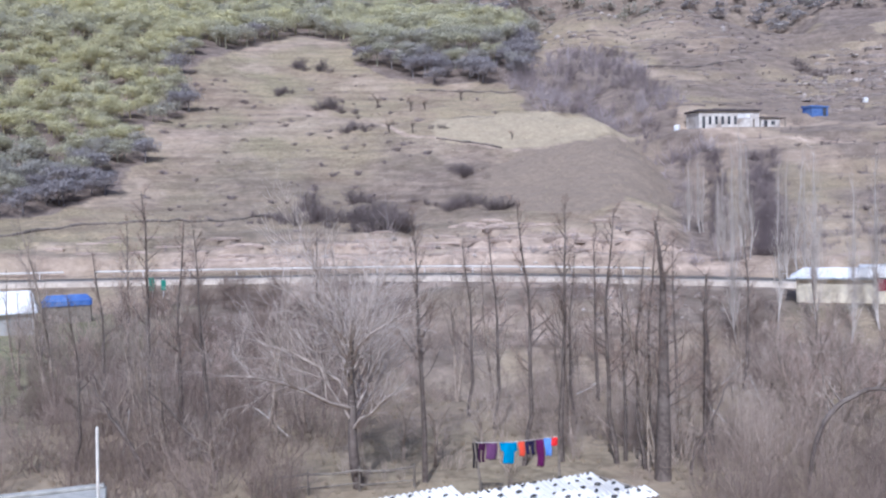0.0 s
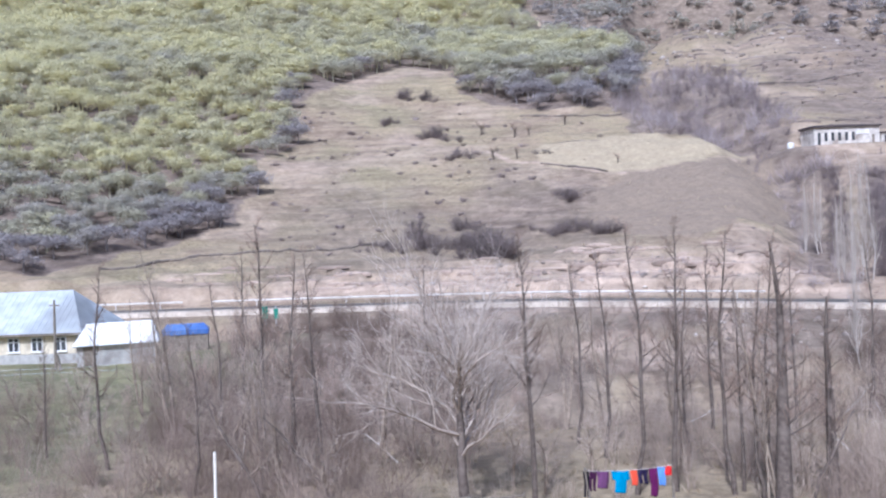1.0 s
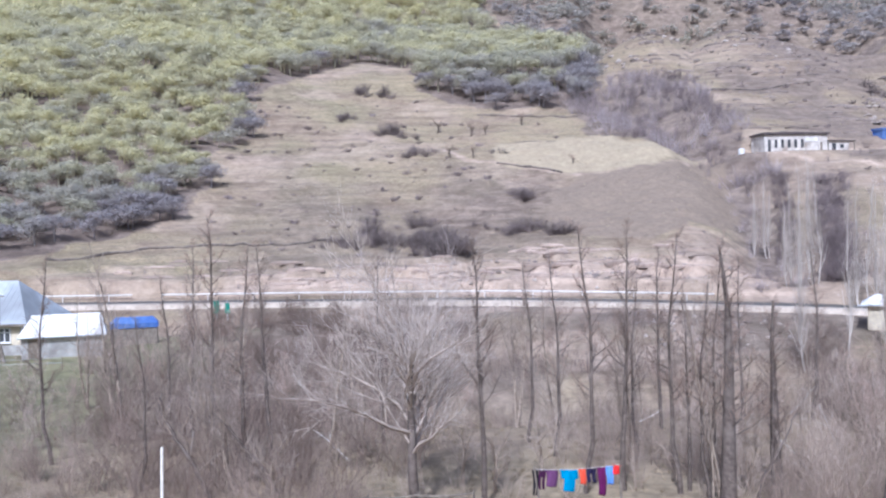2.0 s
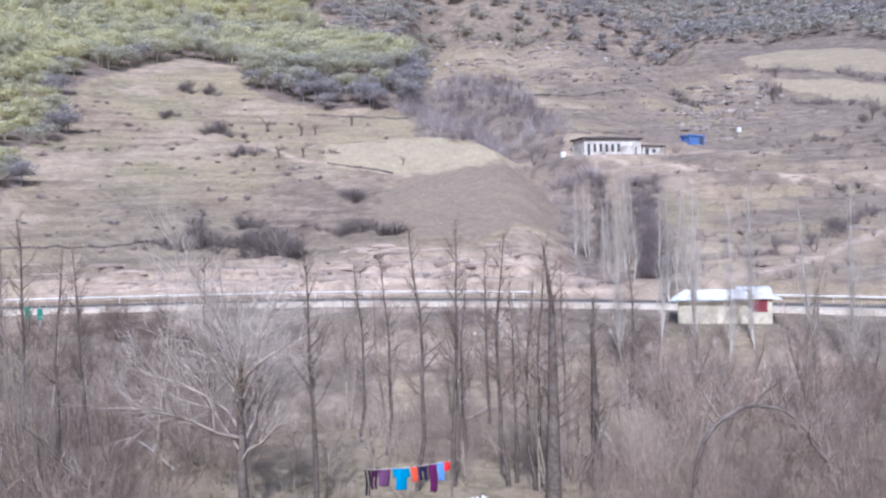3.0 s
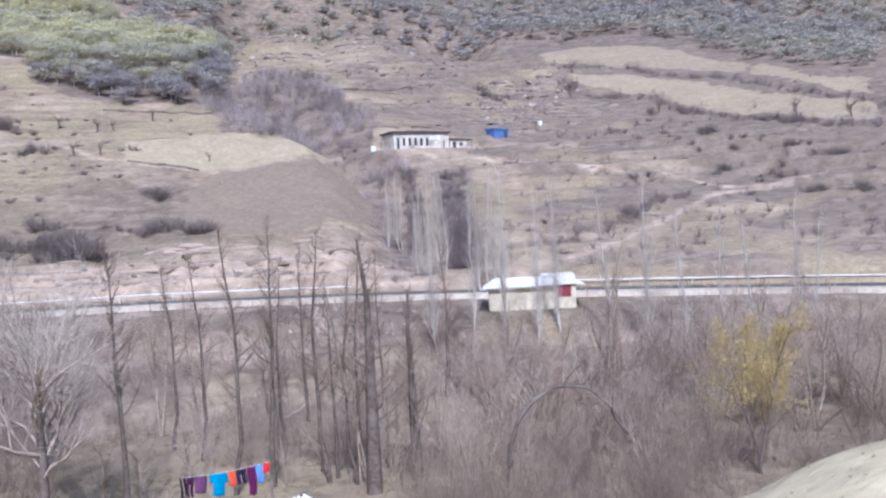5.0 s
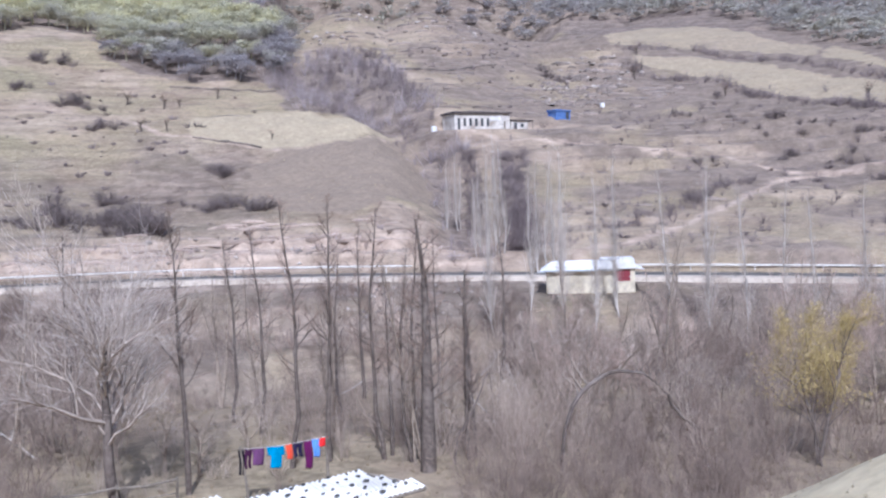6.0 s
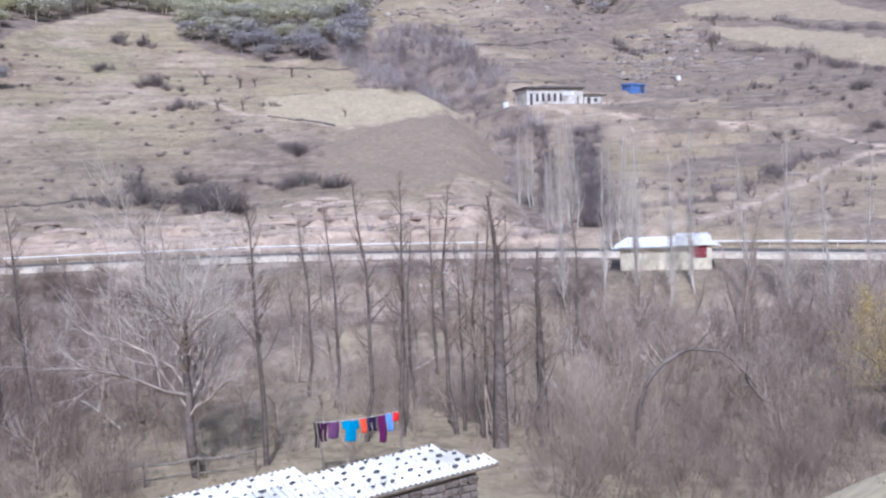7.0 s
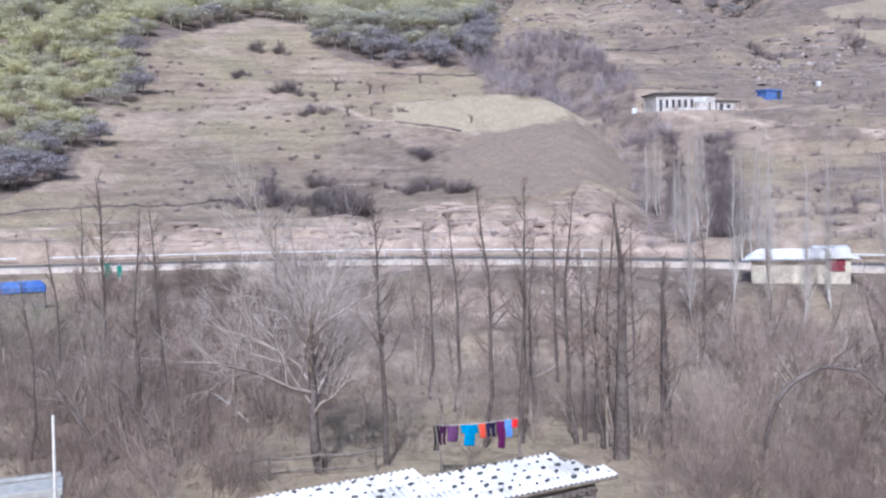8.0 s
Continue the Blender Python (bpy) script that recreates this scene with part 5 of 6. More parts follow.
def merged(name, patterns, places, material, label, category):
    """Many scattered copies joined into one mesh; places: x, y, z, size, height, pattern, turn, and a tint."""
    VV, TT, CC, n0 = [], [], [], 0
    for x, y, z, w, h, k, a, tint in places:
        V, T = patterns[k]
        ca, sa = math.cos(a), math.sin(a)
        W = np.empty_like(V)
        W[:, 0] = x + w * (V[:, 0] * ca - V[:, 1] * sa)
        W[:, 1] = y + w * (V[:, 0] * sa + V[:, 1] * ca)
        W[:, 2] = z + h * V[:, 2]
        VV.append(W)
        TT.append(T + n0)
        CC.append(np.full(len(V), tint))
        n0 += len(V)
    V, T = np.concatenate(VV), np.concatenate(TT)
    me = bpy.data.meshes.new(name)
    me.vertices.add(len(V))
    me.vertices.foreach_set("co", V.ravel())
    me.loops.add(T.size)
    me.loops.foreach_set("vertex_index", T.ravel().astype(np.int32))
    me.polygons.add(len(T))
    me.polygons.foreach_set("loop_start", np.arange(0, T.size, 3))
    me.update(calc_edges=True)
    at = me.attributes.new("tint", "FLOAT", "POINT")
    at.data.foreach_set("value", np.concatenate(CC))
    me.materials.append(material)
    return tagged(new(name, me), label, category, kind="stuff")


def tinted(name, a, b, c, rough=0.9, leafy=0.0, vary=0.15):
    """Colour from the plant's own tint, varied by leaf or twig."""
    m, n, l, p = mat(name, rough)
    t = n.new("ShaderNodeAttribute")
    t.attribute_name = "tint"
    r = n.new("ShaderNodeValToRGB")
    r.color_ramp.elements[0].color, r.color_ramp.elements[1].color = (*a, 1), (*c, 1)
    e = r.color_ramp.elements.new(0.5)
    e.color = (*b, 1)
    l.new(t.outputs["Fac"], r.inputs["Fac"])
    g = n.new("ShaderNodeNewGeometry")
    mr = n.new("ShaderNodeMapRange")
    mr.inputs["To Min"].default_value, mr.inputs["To Max"].default_value = 1 - vary, 1 + vary
    hs = n.new("ShaderNodeHueSaturation")
    l.new(g.outputs["Random Per Island"], mr.inputs["Value"])
    l.new(mr.outputs["Result"], hs.inputs["Value"])
    l.new(r.outputs["Color"], hs.inputs["Color"])
    l.new(hs.outputs["Color"], p.inputs["Base Color"])
    if leafy:
        tr, mx = n.new("ShaderNodeBsdfTranslucent"), n.new("ShaderNodeMixShader")
        l.new(hs.outputs["Color"], tr.inputs["Color"])
        mx.inputs["Fac"].default_value = leafy
        l.new(p.outputs["BSDF"], mx.inputs[1])
        l.new(tr.outputs["BSDF"], mx.inputs[2])
        l.new(mx.outputs["Shader"], n["Material Output"].inputs["Surface"])
    return m


scrub_tint = tinted("scrub_twigs", (0.165, 0.12, 0.095), (0.355, 0.275, 0.22), (0.56, 0.455, 0.365))
hill_tint = tinted("hill_twigs", (0.16, 0.125, 0.12), (0.33, 0.272, 0.26), (0.50, 0.43, 0.41))
forest_tint = tinted("forest_crowns", (0.43, 0.395, 0.385), (0.56, 0.535, 0.40), (0.70, 0.66, 0.40), leafy=0.5, vary=0.06)
grass_tint = tinted("dry_grass", (0.24, 0.185, 0.125), (0.34, 0.275, 0.185), (0.45, 0.37, 0.26))

rs = random.Random(77)
near_shrubs = [as_tris(*tubes(shrub_lines(50 + k, 9, 6, 3, 46, 0.0065, 0.03), 3)) for k in range(6)]
places = []


def scatter(n, az0, az1, r0, r1, h0, h1, tint0, tint1, keep=None):
    done = tries = 0
    while done < n and tries < n * 20:
        tries += 1
        az, r = radians(rs.uniform(az0, az1)), math.sqrt(rs.uniform(r0 * r0, r1 * r1))
        x, y = r * math.sin(az), r * math.cos(az)
        if keep and not keep(x, y):
            continue
        h = rs.uniform(h0, h1)
        drift = float(fbm(np.array(x), np.array(y), 13, 2, 161)) * 0.45 * (tint1 - tint0)
        tint = min(1.0, max(0.0, rs.uniform(tint0, tint1) + drift))
        places.append((x, y, base_z(x, y), h * rs.uniform(0.7, 1.1), h, rs.randrange(6), rs.uniform(0, 6.28), tint))
        done += 1


def scatter_line(n, line, d, h0, h1, tint0, tint1):
    """Shrubs set along a line in plan, straying up to d from it."""
    spans = [math.hypot(bx - ax, by - ay) for (ax, ay), (bx, by) in zip(line, line[1:])]
    for _ in range(n):
        q = rs.uniform(0, sum(spans))
        k = 0
        while q > spans[k] and k < len(spans) - 1:
            q -= spans[k]
            k += 1
        (ax, ay), (bx, by) = line[k], line[k + 1]
        x, y = ax + (bx - ax) * q / spans[k] + rs.uniform(-d, d), ay + (by - ay) * q / spans[k] + rs.uniform(-d, d)
        h = rs.uniform(h0, h1)
        places.append((x, y, base_z(x, y), h * rs.uniform(0.8, 1.3), h, rs.randrange(6), rs.uniform(0, 6.28), rs.uniform(tint0, tint1)))


def clear(x, y):
    """Clear of the road, the barn, the house, its yard and its shed."""
    ry = float(road_y(x))
    return not (ry - 4.6 < y < ry + 5) and not (33 < x < 47 and 85 < y < 100) and not (x < -33 and y > 76 and y < 106)


scatter(380, 18, 46, 37, 86, 1.6, 4.2, 0.0, 0.8, clear)
scatter(270, -25, -5, 41, 84, 1.6, 4.4, 0.0, 0.65, clear)
scatter(150, -36, -23, 40, 74, 0.9, 2.8, 0.1, 0.7, clear)
scatter(120, -7, 20, 46, 84, 1.0, 3.0, 0.1, 1.0, clear)
scatter(260, -4, 20, 50, 86, 0.6, 2.0, 0.0, 0.8, clear)
scatter(230, -20, -4, 78, 112, 1.2, 3.6, 0.0, 0.25, lambda x, y: clear(x, y) and y < float(road_y(x)) - 5)
scatter(30, 15, 20, 78, 94, 1.4, 3.0, 0.0, 0.1, lambda x, y: math.hypot(x - 29.5, y - 84.5) < 4)
scatter(260, -4, 20, 80, 112, 0.7, 2.3, 0.0, 0.6, lambda x, y: clear(x, y) and y < float(road_y(x)) - 5)
scatter(60, 20, 45, 80, 108, 1.0, 2.6, 0.1, 0.6, lambda x, y: clear(x, y) and y < float(road_y(x)) - 5)
scatter(90, -30, 24, 34, 46, 0.5, 1.5, 0.3, 1.0, lambda x, y: y > 34.6)
scatter(60, 3, 20, 38, 48, 1.2, 3.2, 0.2, 1.0)
scatter(60, 24, 44, 27, 40, 0.8, 2.4, 0.1, 0.6)
scatter(70, 19, 35, 26.5, 36, 0.6, 1.7, 0.0, 0.45)
scatter(130, 15.5, 32, 29.5, 42, 1.0, 3.0, 0.0, 0.5)
scatter(70, -23, -8.5, 31, 43, 1.0, 3.2, 0.0, 0.6)
# dark brush; its lowest tints also carry the shade of the bank's hollows
scatter_line(45, [(-27, 101), (-21, 100), (-15, 97)], 2.0, 1.4, 3.0, 0.0, 0.06)
scatter_line(40, [(-27, 78), (-25, 68), (-19, 80)], 2.5, 1.6, 3.4, 0.0, 0.08)
scatter_line(30, [(-16, 92), (-10, 88)], 2.5, 1.4, 2.8, 0.0, 0.1)
merged("stream_thicket", near_shrubs, places, scrub_tint, "tangled leafless brush along the stream and bank", "brush")

# thickets on the hill: denser, finer clumps
far_shrubs = [as_tris(*tubes(shrub_lines(80 + k, 11, 5, 1, 62, 0.015, 0.03), 3)) for k in range(6)]
places = []


THICKET_WIDE = [(17, 245), (19, 213), (33, 202), (43, 200), (45, 180), (49, 172), (54, 176), (51, 199), (56, 214), (54, 240), (54, 266), (37, 272)]


def in_poly(poly):
    return lambda x, y: inside(np.array([x]), np.array([y]), poly)[0] > 0.5


def near_line(line, d):
    return lambda x, y: to_line(np.array([x]), np.array([y]), line)[0][0] < d


scatter(400, 3, 18, 170, 275, 1.6, 4.4, 0.1, 0.95, lambda x, y: in_poly(THICKET_WIDE)(x, y) and math.hypot(x - 53, y - 189) > 9)
scatter_line(110, [(60, 171), (54.3, 158), (49.4, 142)], 2.2, 1.0, 2.6, 0.0, 0.45)
scatter_line(120, [(49, 141), (46, 131), (42, 117), (40, 112)], 1.6, 1.4, 3.0, 0.0, 0.06)
scatter_line(90, [(51, 176), (48.4, 162), (45.4, 151), (41.5, 139)], 1.5, 1.0, 2.4, 0.0, 0.2)
scatter(120, 19, 31, 112, 150, 0.5, 1.5, 0.1, 0.6, lambda x, y: y > float(road_y(x)) + 7 and not near_line(PATH_UP, 2.5)(x, y))
scatter(45, 10, 20, 114, 205, 0.8, 2.4, 0.2, 0.9, lambda x, y: near_line(GULLY, 3.0)(x, y) and math.hypot(x - 53, y - 189) > 8)
HEDGE_A = [(126, 270), (150, 260), (158, 226), (158, 203), (157, 184), (156, 160)]
HEDGE_B = [(121, 241), (134, 219), (131, 204), (134, 188), (137, 170), (140, 146)]
HEDGE_C = [(160, 383), (189, 375), (211, 346)]
for line, n in ((HEDGE_A, 130), (HEDGE_B, 130), (HEDGE_C, 60)):
    scatter_line(n, line, 1.3, 0.8, 2.3, 0.0, 0.2)
scatter_line(14, HEDGE_A, 1.5, 2.5, 4.0, 0.2, 0.6)
scatter_line(14, HEDGE_B, 1.5, 2.5, 4.0, 0.2, 0.6)
scatter(110, 19, 45, 118, 215, 0.7, 1.9, 0.0, 0.3, lambda x, y: clear(x, y) and y > float(road_y(x)) + 6)
scatter(45, -27, 12, 119, 136, 0.6, 1.6, 0.2, 0.7, lambda x, y: clear(x, y) and y > float(road_y(x)) + 6)
scatter_line(70, [(47, 118), (53, 117), (62, 121), (73, 128), (90, 138)], 1.6, 0.7, 1.7, 0.0, 0.3)
scatter(70, 24, 45, 124, 235, 1.2, 2.4, 0.0, 0.2, lambda x, y: clear(x, y) and y > float(road_y(x)) + 9)
merged("hill_thicket", far_shrubs, places, hill_tint, "dense grey-brown leafless thicket in the gully and hedges", "thicket")

# single bushes on the open hill
bush_skin = speckled("bush_twigs", (0.125, 0.10, 0.092), (0.25, 0.203, 0.187), 0.8, objects=True)
bush_label = "low dark leafless bush on the dry grass slope"
bush_data = [to_mesh("bush", shrub_lines(120 + k, 20, 6, 2, 70, 0.02, 0.03), 3, bush_skin) for k in range(4)]


def bush(x, y, w, h, k):
    ob = new("bush", bush_data[k % 4])
    ob.matrix_world = pose(x, y, base_z(x, y) - 0.05, 0, 0, rs.uniform(0, 360)) @ Matrix.Diagonal((w, w, h, 1))
    tagged(ob, bush_label, "bush", "bushes on the hill")


k = 0
for x, y, n, w in ((-13.5, 143, 6, 2.6), (-8.6, 141, 13, 3.3), (-20.5, 146.2, 8, 2.6), (-17, 147.5, 3, 1.6), (-26, 148, 4, 1.6), (4, 170, 8, 2.1), (2, 152, 7, 2.2), (7.5, 150, 7, 2.2), (-3, 154, 4, 1.1), (-29, 146, 4, 1.2), (-11, 139, 4, 1.6),
                   (-22, 156, 6, 2.0), (-15, 158, 6, 2.0), (-11, 151, 6, 2.2), (-26, 218, 8, 2.4), (-39, 229, 6, 2.0), (-37, 254, 7, 2.4), (-33, 252, 5, 2.2), (-18, 198, 7, 2.0), (-20, 214, 5, 1.6), (0, 198, 3, 1.2),
                   (90, 152, 3, 1.3), (75, 129, 6, 1.8), (104, 146, 5, 1.6), (111, 139, 5, 1.6), (122, 147, 5, 1.7), (123, 139, 5, 1.7), (110, 120, 6, 1.6), (106, 124, 5, 1.5), (116, 159, 4, 1.4), (119, 172, 5, 2.0),
                   (112, 175, 4, 1.4), (125, 208, 4, 1.5), (108, 193, 4, 1.4), (108, 164, 3, 1.2), (124, 248, 5, 2.6), (97, 250, 5, 2.4), (100, 246, 4, 2.2)):
    for j in range(n):
        bush(x + rs.gauss(0, 1.35), y + rs.gauss(0, 1.5), 1.3 * w * rs.uniform(0.6, 1.2), 1.25 * w * rs.uniform(0.6, 1.05), k)
        k += 1
small_bushes = [as_tris(*tubes(shrub_lines(120 + q, 11, 3, 1, 72, 0.075, 0.03), 3)) for q in range(6)]
places = []
for n, az0, az1, r0, r1, t1 in ((150, -18, -1, 146, 250, 0.5), (170, 19, 45, 125, 262, 0.4), (300, 5, 21, 246, 335, 0.6), (60, -16, 18, 140, 235, 0.5)):
    done = 0
    while done < n:
        az, r = radians(rs.uniform(az0, az1)), rs.uniform(r0, r1)
        x, y = r * math.sin(az), r * math.cos(az)
        done += 1
        if in_poly(TAN_FIELD)(x, y) or in_poly(STRAW)(x, y) or in_poly(FOREST)(x, y) or in_poly(THICKET)(x, y) or in_poly(BAND_A)(x, y) or in_poly(BAND_B)(x, y) or (50 < x < 90 and 186 < y < 212):
            continue
        q = rs.choice((0.35, 0.45, 0.55, 0.7, 0.9, 1.3))
        places.append((x, y, base_z(x, y) - 0.05, q * 1.3, q * rs.uniform(0.6, 0.9), rs.randrange(6), rs.uniform(0, 6.28), rs.uniform(0, t1)))
merged("pasture_scrub", small_bushes, places, hill_tint, "small dark leafless bushes dotted over the pasture", "scrub")


# ---- woods ----
def crown(seed, leaves, trunk=True, lobed=10):
    """A domed crown of rounded, thinly leafed lobes on a short trunk; unit high, about unit wide."""
    rng = np.random.default_rng(seed)
    n = lobed
    ang, rad = rng.uniform(0, 6.28, n), 0.30 * np.sqrt(rng.random(n))
    lobes = np.column_stack([rad * np.cos(ang), rad * np.sin(ang), 0.72 - 1.5 * rad * rng.random(n) + rng.normal(0, 0.05, n)])
    size = rng.uniform(0.13, 0.21, n)
    out = rng.normal(0, 1, (leaves, 3)) + np.array((0, 0, 0.35))
    out /= np.linalg.norm(out, axis=1)[:, None]
    which = rng.integers(0, n, leaves)
    c = lobes[which] + out * size[which][:, None] * rng.uniform(0.45, 1.2, (leaves, 1))
    u = np.cross(out + rng.normal(0, 0.25, out.shape), rng.normal(0, 1, (leaves, 3)))
    u /= np.linalg.norm(u, axis=1)[:, None]
    v = np.cross(out, u)
    v /= np.linalg.norm(v, axis=1)[:, None]
    s = rng.uniform(0.018, 0.032, (leaves, 1)) * (900 / leaves) ** 0.4
    V = np.stack([c - u * s, c + u * s, c + v * s * 1.5], 1).reshape(-1, 3)
    T = np.arange(len(V)).reshape(-1, 3)
    if trunk:
        tv, tf = as_tris(*tubes([(np.array([(0, 0, -0.1), (0.02, 0, 0.35), (0, 0.02, 0.75)]), np.array([0.02, 0.016, 0.0]))] +
                                [grow(rng, (0, 0, 0.3 + 0.06 * i), side_way(rng, np.array((0, 0, 1.0)), 35), 0.4, 0.009, 0.1, 0.05, 2, 0.0) for i in range(6)], 3))
        T = np.concatenate([T, tf + len(V)])
        V = np.concatenate([V, tv])
    return V, T


def woods():
    fine = [crown(200 + q, 900) for q in range(8)]
    coarse = [crown(220 + q, 110, False, 8) for q in range(6)]
    rng = np.random.default_rng(12)
    near_p, far_p, hill_p = [], [], []
    r = 125.0
    while r < 1350:
        gap = 2.6 + 0.0135 * r
        az = -40.0 + rng.uniform(0, 1)
        while az < 50:
            rr, aa = r + rng.uniform(-0.5, 0.5) * gap, radians(az + rng.uniform(-0.5, 0.5) * math.degrees(gap / r))
            x, y = rr * math.sin(aa), rr * math.cos(aa)
            az += math.degrees(gap / r)
            f = inside(np.array([x]), np.array([y]), FOREST, 3)[0] > 0.5
            patch = float(fbm(np.array(x), np.array(y), 70, 3, 151))
            if f:
                h = gap * rng.uniform(0.85, 1.25) * (1.0 if rr > 240 else 0.9)
                edge = inside(np.array([x + 0.02 * y]), np.array([y - 10.0]), FOREST, 0)[0] < 0.5
                yellow = 0.72 + 0.42 * patch + rng.normal(0, 0.16) - 0.55 * edge - (0.3 if rr < 190 else 0) + (0.2 if rr > 290 else 0)
                (near_p if rr < 420 else far_p).append((x, y, base_z(x, y), h * 1.8, h, rng.integers(0, 8 if rr < 420 else 6), rng.uniform(0, 6.28), float(np.clip(yellow, 0, 1))))
            elif rr > 180 and inside(np.array([x]), np.array([y]), GREY_WOOD, 4)[0] > 0.5 and patch + rng.normal(0, 0.25) > -0.8:
                if in_poly(BAND_A)(x, y) or in_poly(BAND_B)(x, y) or in_poly(BAND_C)(x, y):
                    continue
                h = gap * rng.uniform(0.5, 0.95)
                hill_p.append((x, y, base_z(x, y), h * 1.9, h, rng.integers(0, 6), rng.uniform(0, 6.28), float(np.clip(0.02 + 0.16 * rng.random() + 0.25 * patch, 0, 1))))
        r += gap * 0.85
    merged("hillside_wood", fine, near_p, forest_tint, "budding yellow-green deciduous wood on the hillside", "wood")
    merged("distant_wood", coarse, far_p, forest_tint, "distant deciduous wood on the upper slope", "wood")
    merged("hill_scrub", coarse, hill_p, forest_tint, "grey-brown scrub scattered over the far hills", "scrub")


woods()


# ---- grass and stones ----
def tuft(seed, blades):
    rng = np.random.default_rng(seed)
    V = []
    for b in range(blades):
        a, t = rng.uniform(0, 6.28), rng.uniform(0.1, 0.7)
        d = np.array((math.cos(a) * math.sin(t), math.sin(a) * math.sin(t), math.cos(t)))
        o = rng.normal(0, 0.12, 3) * np.array((1, 1, 0))
        q = np.array((-math.sin(a), math.cos(a), 0)) * 0.02
        V += [o - q, o + q, o + d * rng.uniform(0.5, 1.0)]
    V = np.array(V)
    return V, np.arange(len(V)).reshape(-1, 3)


tufts = [tuft(300 + q, 20) for q in range(6)]
rg = np.random.default_rng(5)
places = []
for n, az0, az1, r0, r1, h0, h1 in ((900, 16, 48, 8, 26, 0.03, 0.07), (3600, -30, 42, 31, 62, 0.12, 0.38), (2200, -24, 46, 118, 260, 0.25, 0.6)):
    az, r = np.radians(rg.uniform(az0, az1, n)), np.sqrt(rg.uniform(r0 * r0, r1 * r1, n))
    x, y = r * np.sin(az), r * np.cos(az)
    z = ground(x, y)
    ry = road_y(x)
    for i in range(n):
        if ry[i] - 4.5 < y[i] < ry[i] + 4.5:
            continue
        h = rg.uniform(h0, h1)
        places.append((x[i], y[i], z[i], h * 1.3, h, rg.integers(0, 6), rg.uniform(0, 6.28), rg.random()))
merged("dry_grass", tufts, places, grass_tint, "tufts of dry straw-coloured grass", "grass")


def rock(seed):
    rng = np.random.default_rng(seed)
    bm = bmesh.new()
    bmesh.ops.create_icosphere(bm, subdivisions=1, radius=1)
    V = np.array([v.co[:] for v in bm.verts])
    T = np.array([[v.index for v in f.verts] for f in bm.faces])
    bm.free()
    return V * rng.uniform(0.65, 1.2, (len(V), 1)), T


stone_tint = tinted("outcrop_stone", (0.19, 0.155, 0.13), (0.31, 0.26, 0.22), (0.46, 0.40, 0.345))
rocks = [rock(400 + q) for q in range(6)]
places = []
for n, poly, s0, s1 in ((170, [(95, 247), (112, 268), (127, 264), (122, 246), (99, 212), (84, 218)], 0.25, 1.1),
                        (60, [(74, 208), (88, 206), (124, 236), (128, 264), (108, 262), (88, 236)], 0.3, 1.2),
                        (110, [(30, 300), (52, 318), (80, 312), (100, 300), (88, 262), (40, 262)], 0.3, 1.2),
                        (90, [(-20, 121), (28, 119), (34, 128), (10, 140), (-22, 134)], 0.15, 0.6),
                        (60, [(12, 92), (30, 88), (30, 100), (14, 106)], 0.15, 0.5),
                        (70, [(16.5, 108), (18.5, 108), (21, 85), (17, 85)], 0.12, 0.45),
                        (70, [(-14, 60), (28, 60), (28, 74), (-14, 74)], 0.15, 0.5)):
    xs, ys = [p[0] for p in poly], [p[1] for p in poly]
    done = 0
    while done < n:
        x, y = rg.uniform(min(xs), max(xs)), rg.uniform(min(ys), max(ys))
        if in_poly(poly)(x, y) and clear(x, y):
            s = s0 + (s1 - s0) * rg.random() ** 2.5
            places.append((x, y, base_z(x, y) + 0.1 * s, s, s * rg.uniform(0.4, 0.8), rg.integers(0, 6), rg.uniform(0, 6.28), rg.random()))
            done += 1
merged("scattered_rocks", rocks, places, stone_tint, "pale weathered rocks strewn over the slope and stream bed", "rocks")


def ledge(seed, skin):
    """A long, low, broken lip of earth or rock, unit long."""
    rng = np.random.default_rng(seed)
    V, F, n = [], [], 12
    for k in range(n):
        t = k / (n - 1) - 0.5
        f = (1 - (2 * t) ** 2) ** 0.6 * rng.uniform(0.45, 1.0) + 0.02
        w = 0.05 * rng.normal()
        V += [(t, -0.14 + w, -0.6), (t, -0.20 + w, 0.30 * f), (t, -0.12 + w, 0.55 * f), (t, 0.35, 0.25 * f), (t, 0.5, -0.5)]
    for k in range(n - 1):
        for j in range(4):
            q, b = 5 * k + j, 5 * k + 5 + j
            F.append((q, b, b + 1, q + 1))
    me = bpy.data.meshes.new("ledge")
    me.from_pydata(V, [], F)
    me.materials.append(skin)
    return me


earth_lip = speckled("eroded_earth", (0.33, 0.26, 0.21), (0.50, 0.40, 0.33), 1.2, c=(0.26, 0.20, 0.16), objects=True)
outcrop_rock = speckled("outcrop_rock", (0.17, 0.14, 0.12), (0.36, 0.30, 0.255), 1.6, c=(0.24, 0.19, 0.155), objects=True)
ledges = [ledge(500 + q, earth_lip) for q in range(8)]
rock_ledges = [ledge(520 + q, outcrop_rock) for q in range(8)]


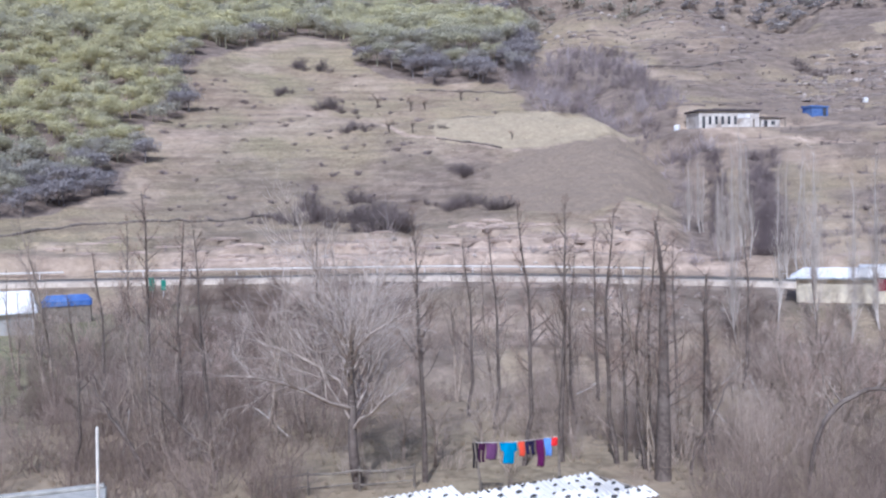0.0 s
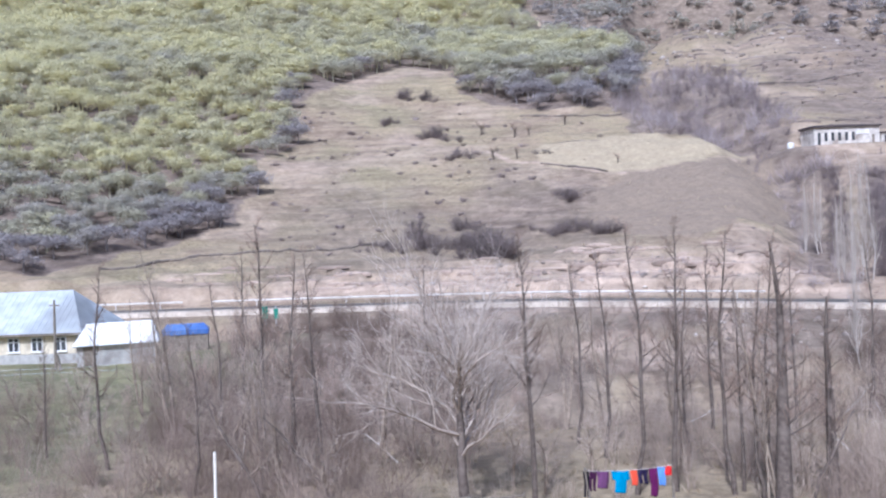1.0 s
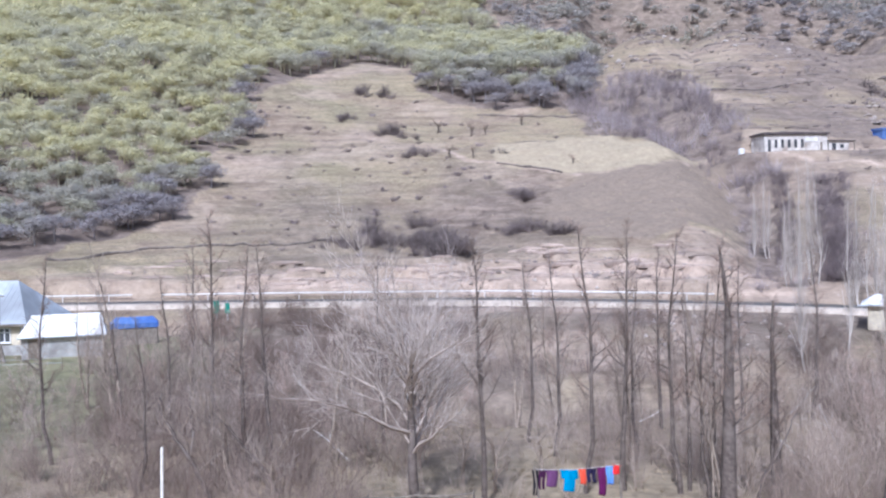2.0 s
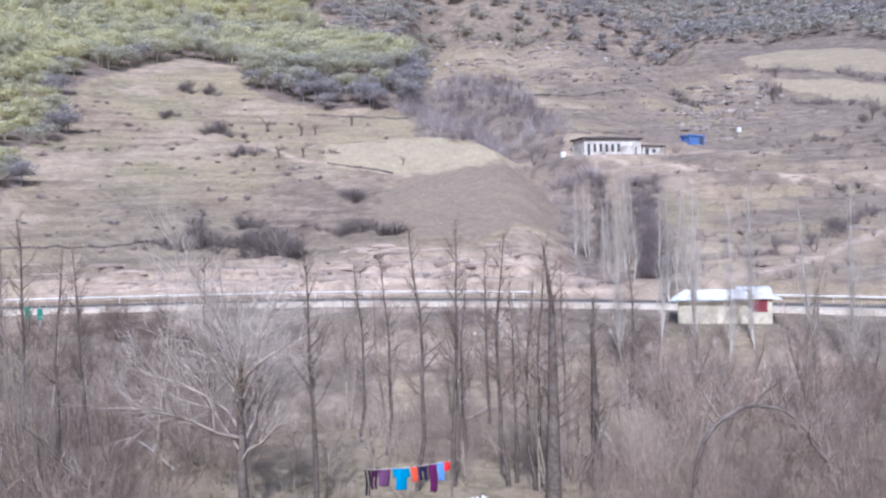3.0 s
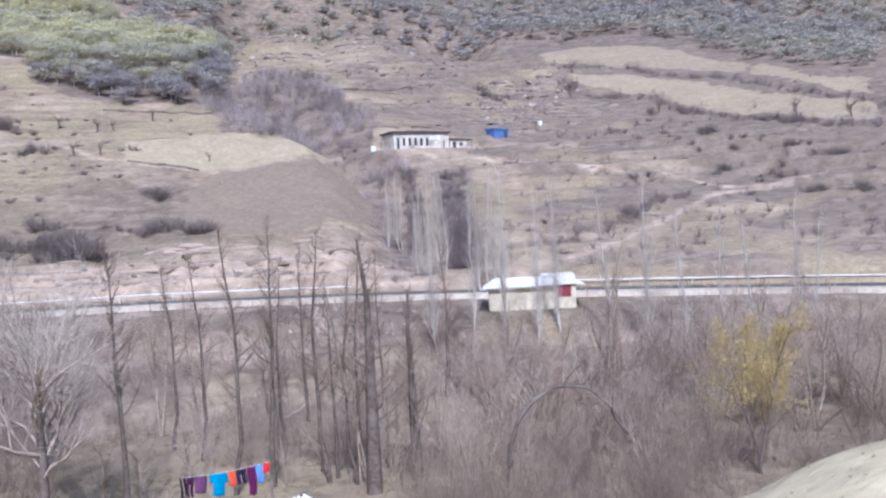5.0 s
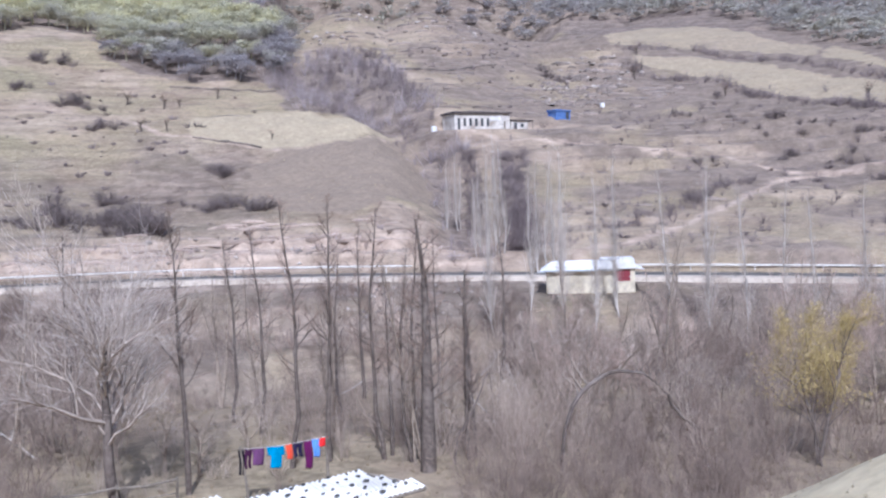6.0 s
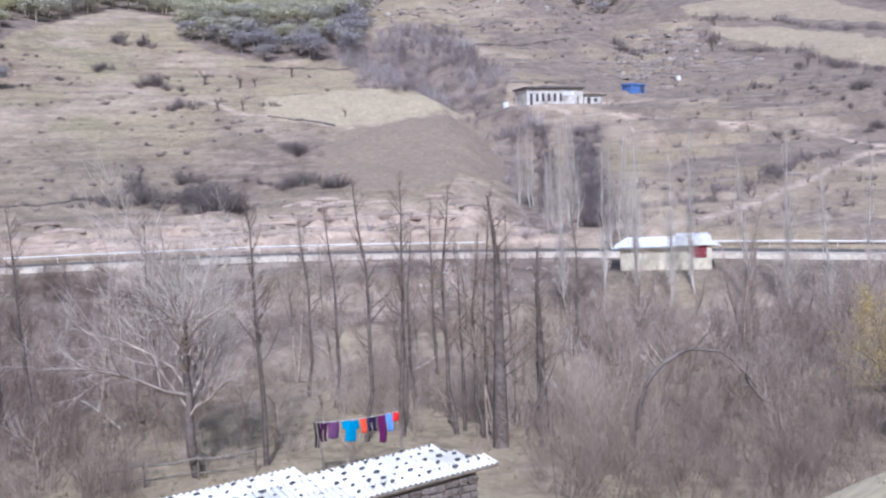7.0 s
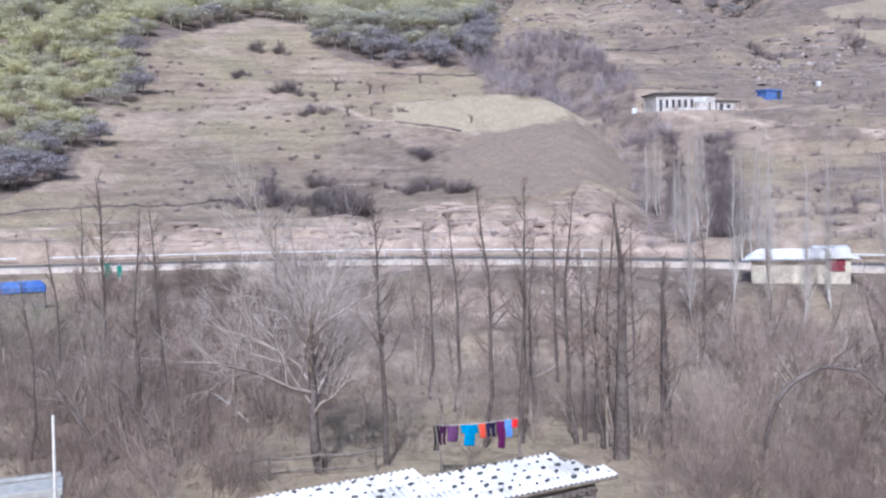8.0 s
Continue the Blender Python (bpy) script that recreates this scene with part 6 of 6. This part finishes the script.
def add_ledges(n, poly, l0, l1, h0, h1, label, group):
    xs, ys = [p[0] for p in poly], [p[1] for p in poly]
    test, done = in_poly(poly), 0
    while done < n:
        x, y = rg.uniform(min(xs), max(xs)), rg.uniform(min(ys), max(ys))
        if not test(x, y) or (47 < x < 84 and 184 < y < 206):
            continue
        e = 1.5
        gx, gy = base_z(x + e, y) - base_z(x - e, y), base_z(x, y + e) - base_z(x, y - e)
        turn = math.atan2(-gx, gy) if gy > 0 else 0.0
        done += 1
        h = rg.uniform(h0, h1)
        ob = new("rock_ledge" if label == OUTCROP else "earth_ledge", (rock_ledges if label == OUTCROP else ledges)[int(rg.integers(0, 8))])
        ob.matrix_world = pose(x, y, base_z(x, y) + 0.05 * h, 0, 0, math.degrees(turn + rg.normal(0, 0.15))) @ Matrix.Diagonal((rg.uniform(l0, l1), 1.4 * h, h, 1))
        tagged(ob, label, "ledge", group)


BANK = "eroded earth lip on the cut bank over the road"
OUTCROP = "broken rock ledge on the rough pasture slope"
add_ledges(85, [(-16, 120), (26, 118), (36, 124), (30, 140), (8, 144), (-18, 136)], 1.5, 6.0, 0.35, 0.8, BANK, "earth lips on the bank")
add_ledges(30, [(-56, 124), (-18, 121), (-18, 138), (-50, 136)], 2.0, 6.0, 0.3, 0.7, BANK, "earth lips on the bank")
add_ledges(80, [(76, 206), (96, 204), (126, 220), (126, 258), (104, 262), (84, 236)], 1.5, 7.0, 0.6, 1.5, OUTCROP, "rock ledges on the slope")
add_ledges(55, [(62, 128), (110, 118), (128, 150), (118, 200), (90, 190), (74, 160)], 1.5, 5.0, 0.3, 0.7, OUTCROP, "rock ledges on the slope")
add_ledges(30, [(54, 206), (74, 206), (84, 236), (70, 262), (56, 250)], 2.0, 7.0, 0.4, 0.9, OUTCROP, "rock ledges on the slope")
add_ledges(60, [(32, 300), (52, 318), (80, 312), (104, 296), (92, 256), (50, 254)], 2.0, 8.0, 0.5, 1.2, OUTCROP, "rock ledges on the slope")
add_ledges(60, [(95, 247), (112, 268), (127, 264), (122, 246), (99, 212), (84, 218)], 1.5, 6.0, 0.9, 2.2, OUTCROP, "rock ledges on the slope")
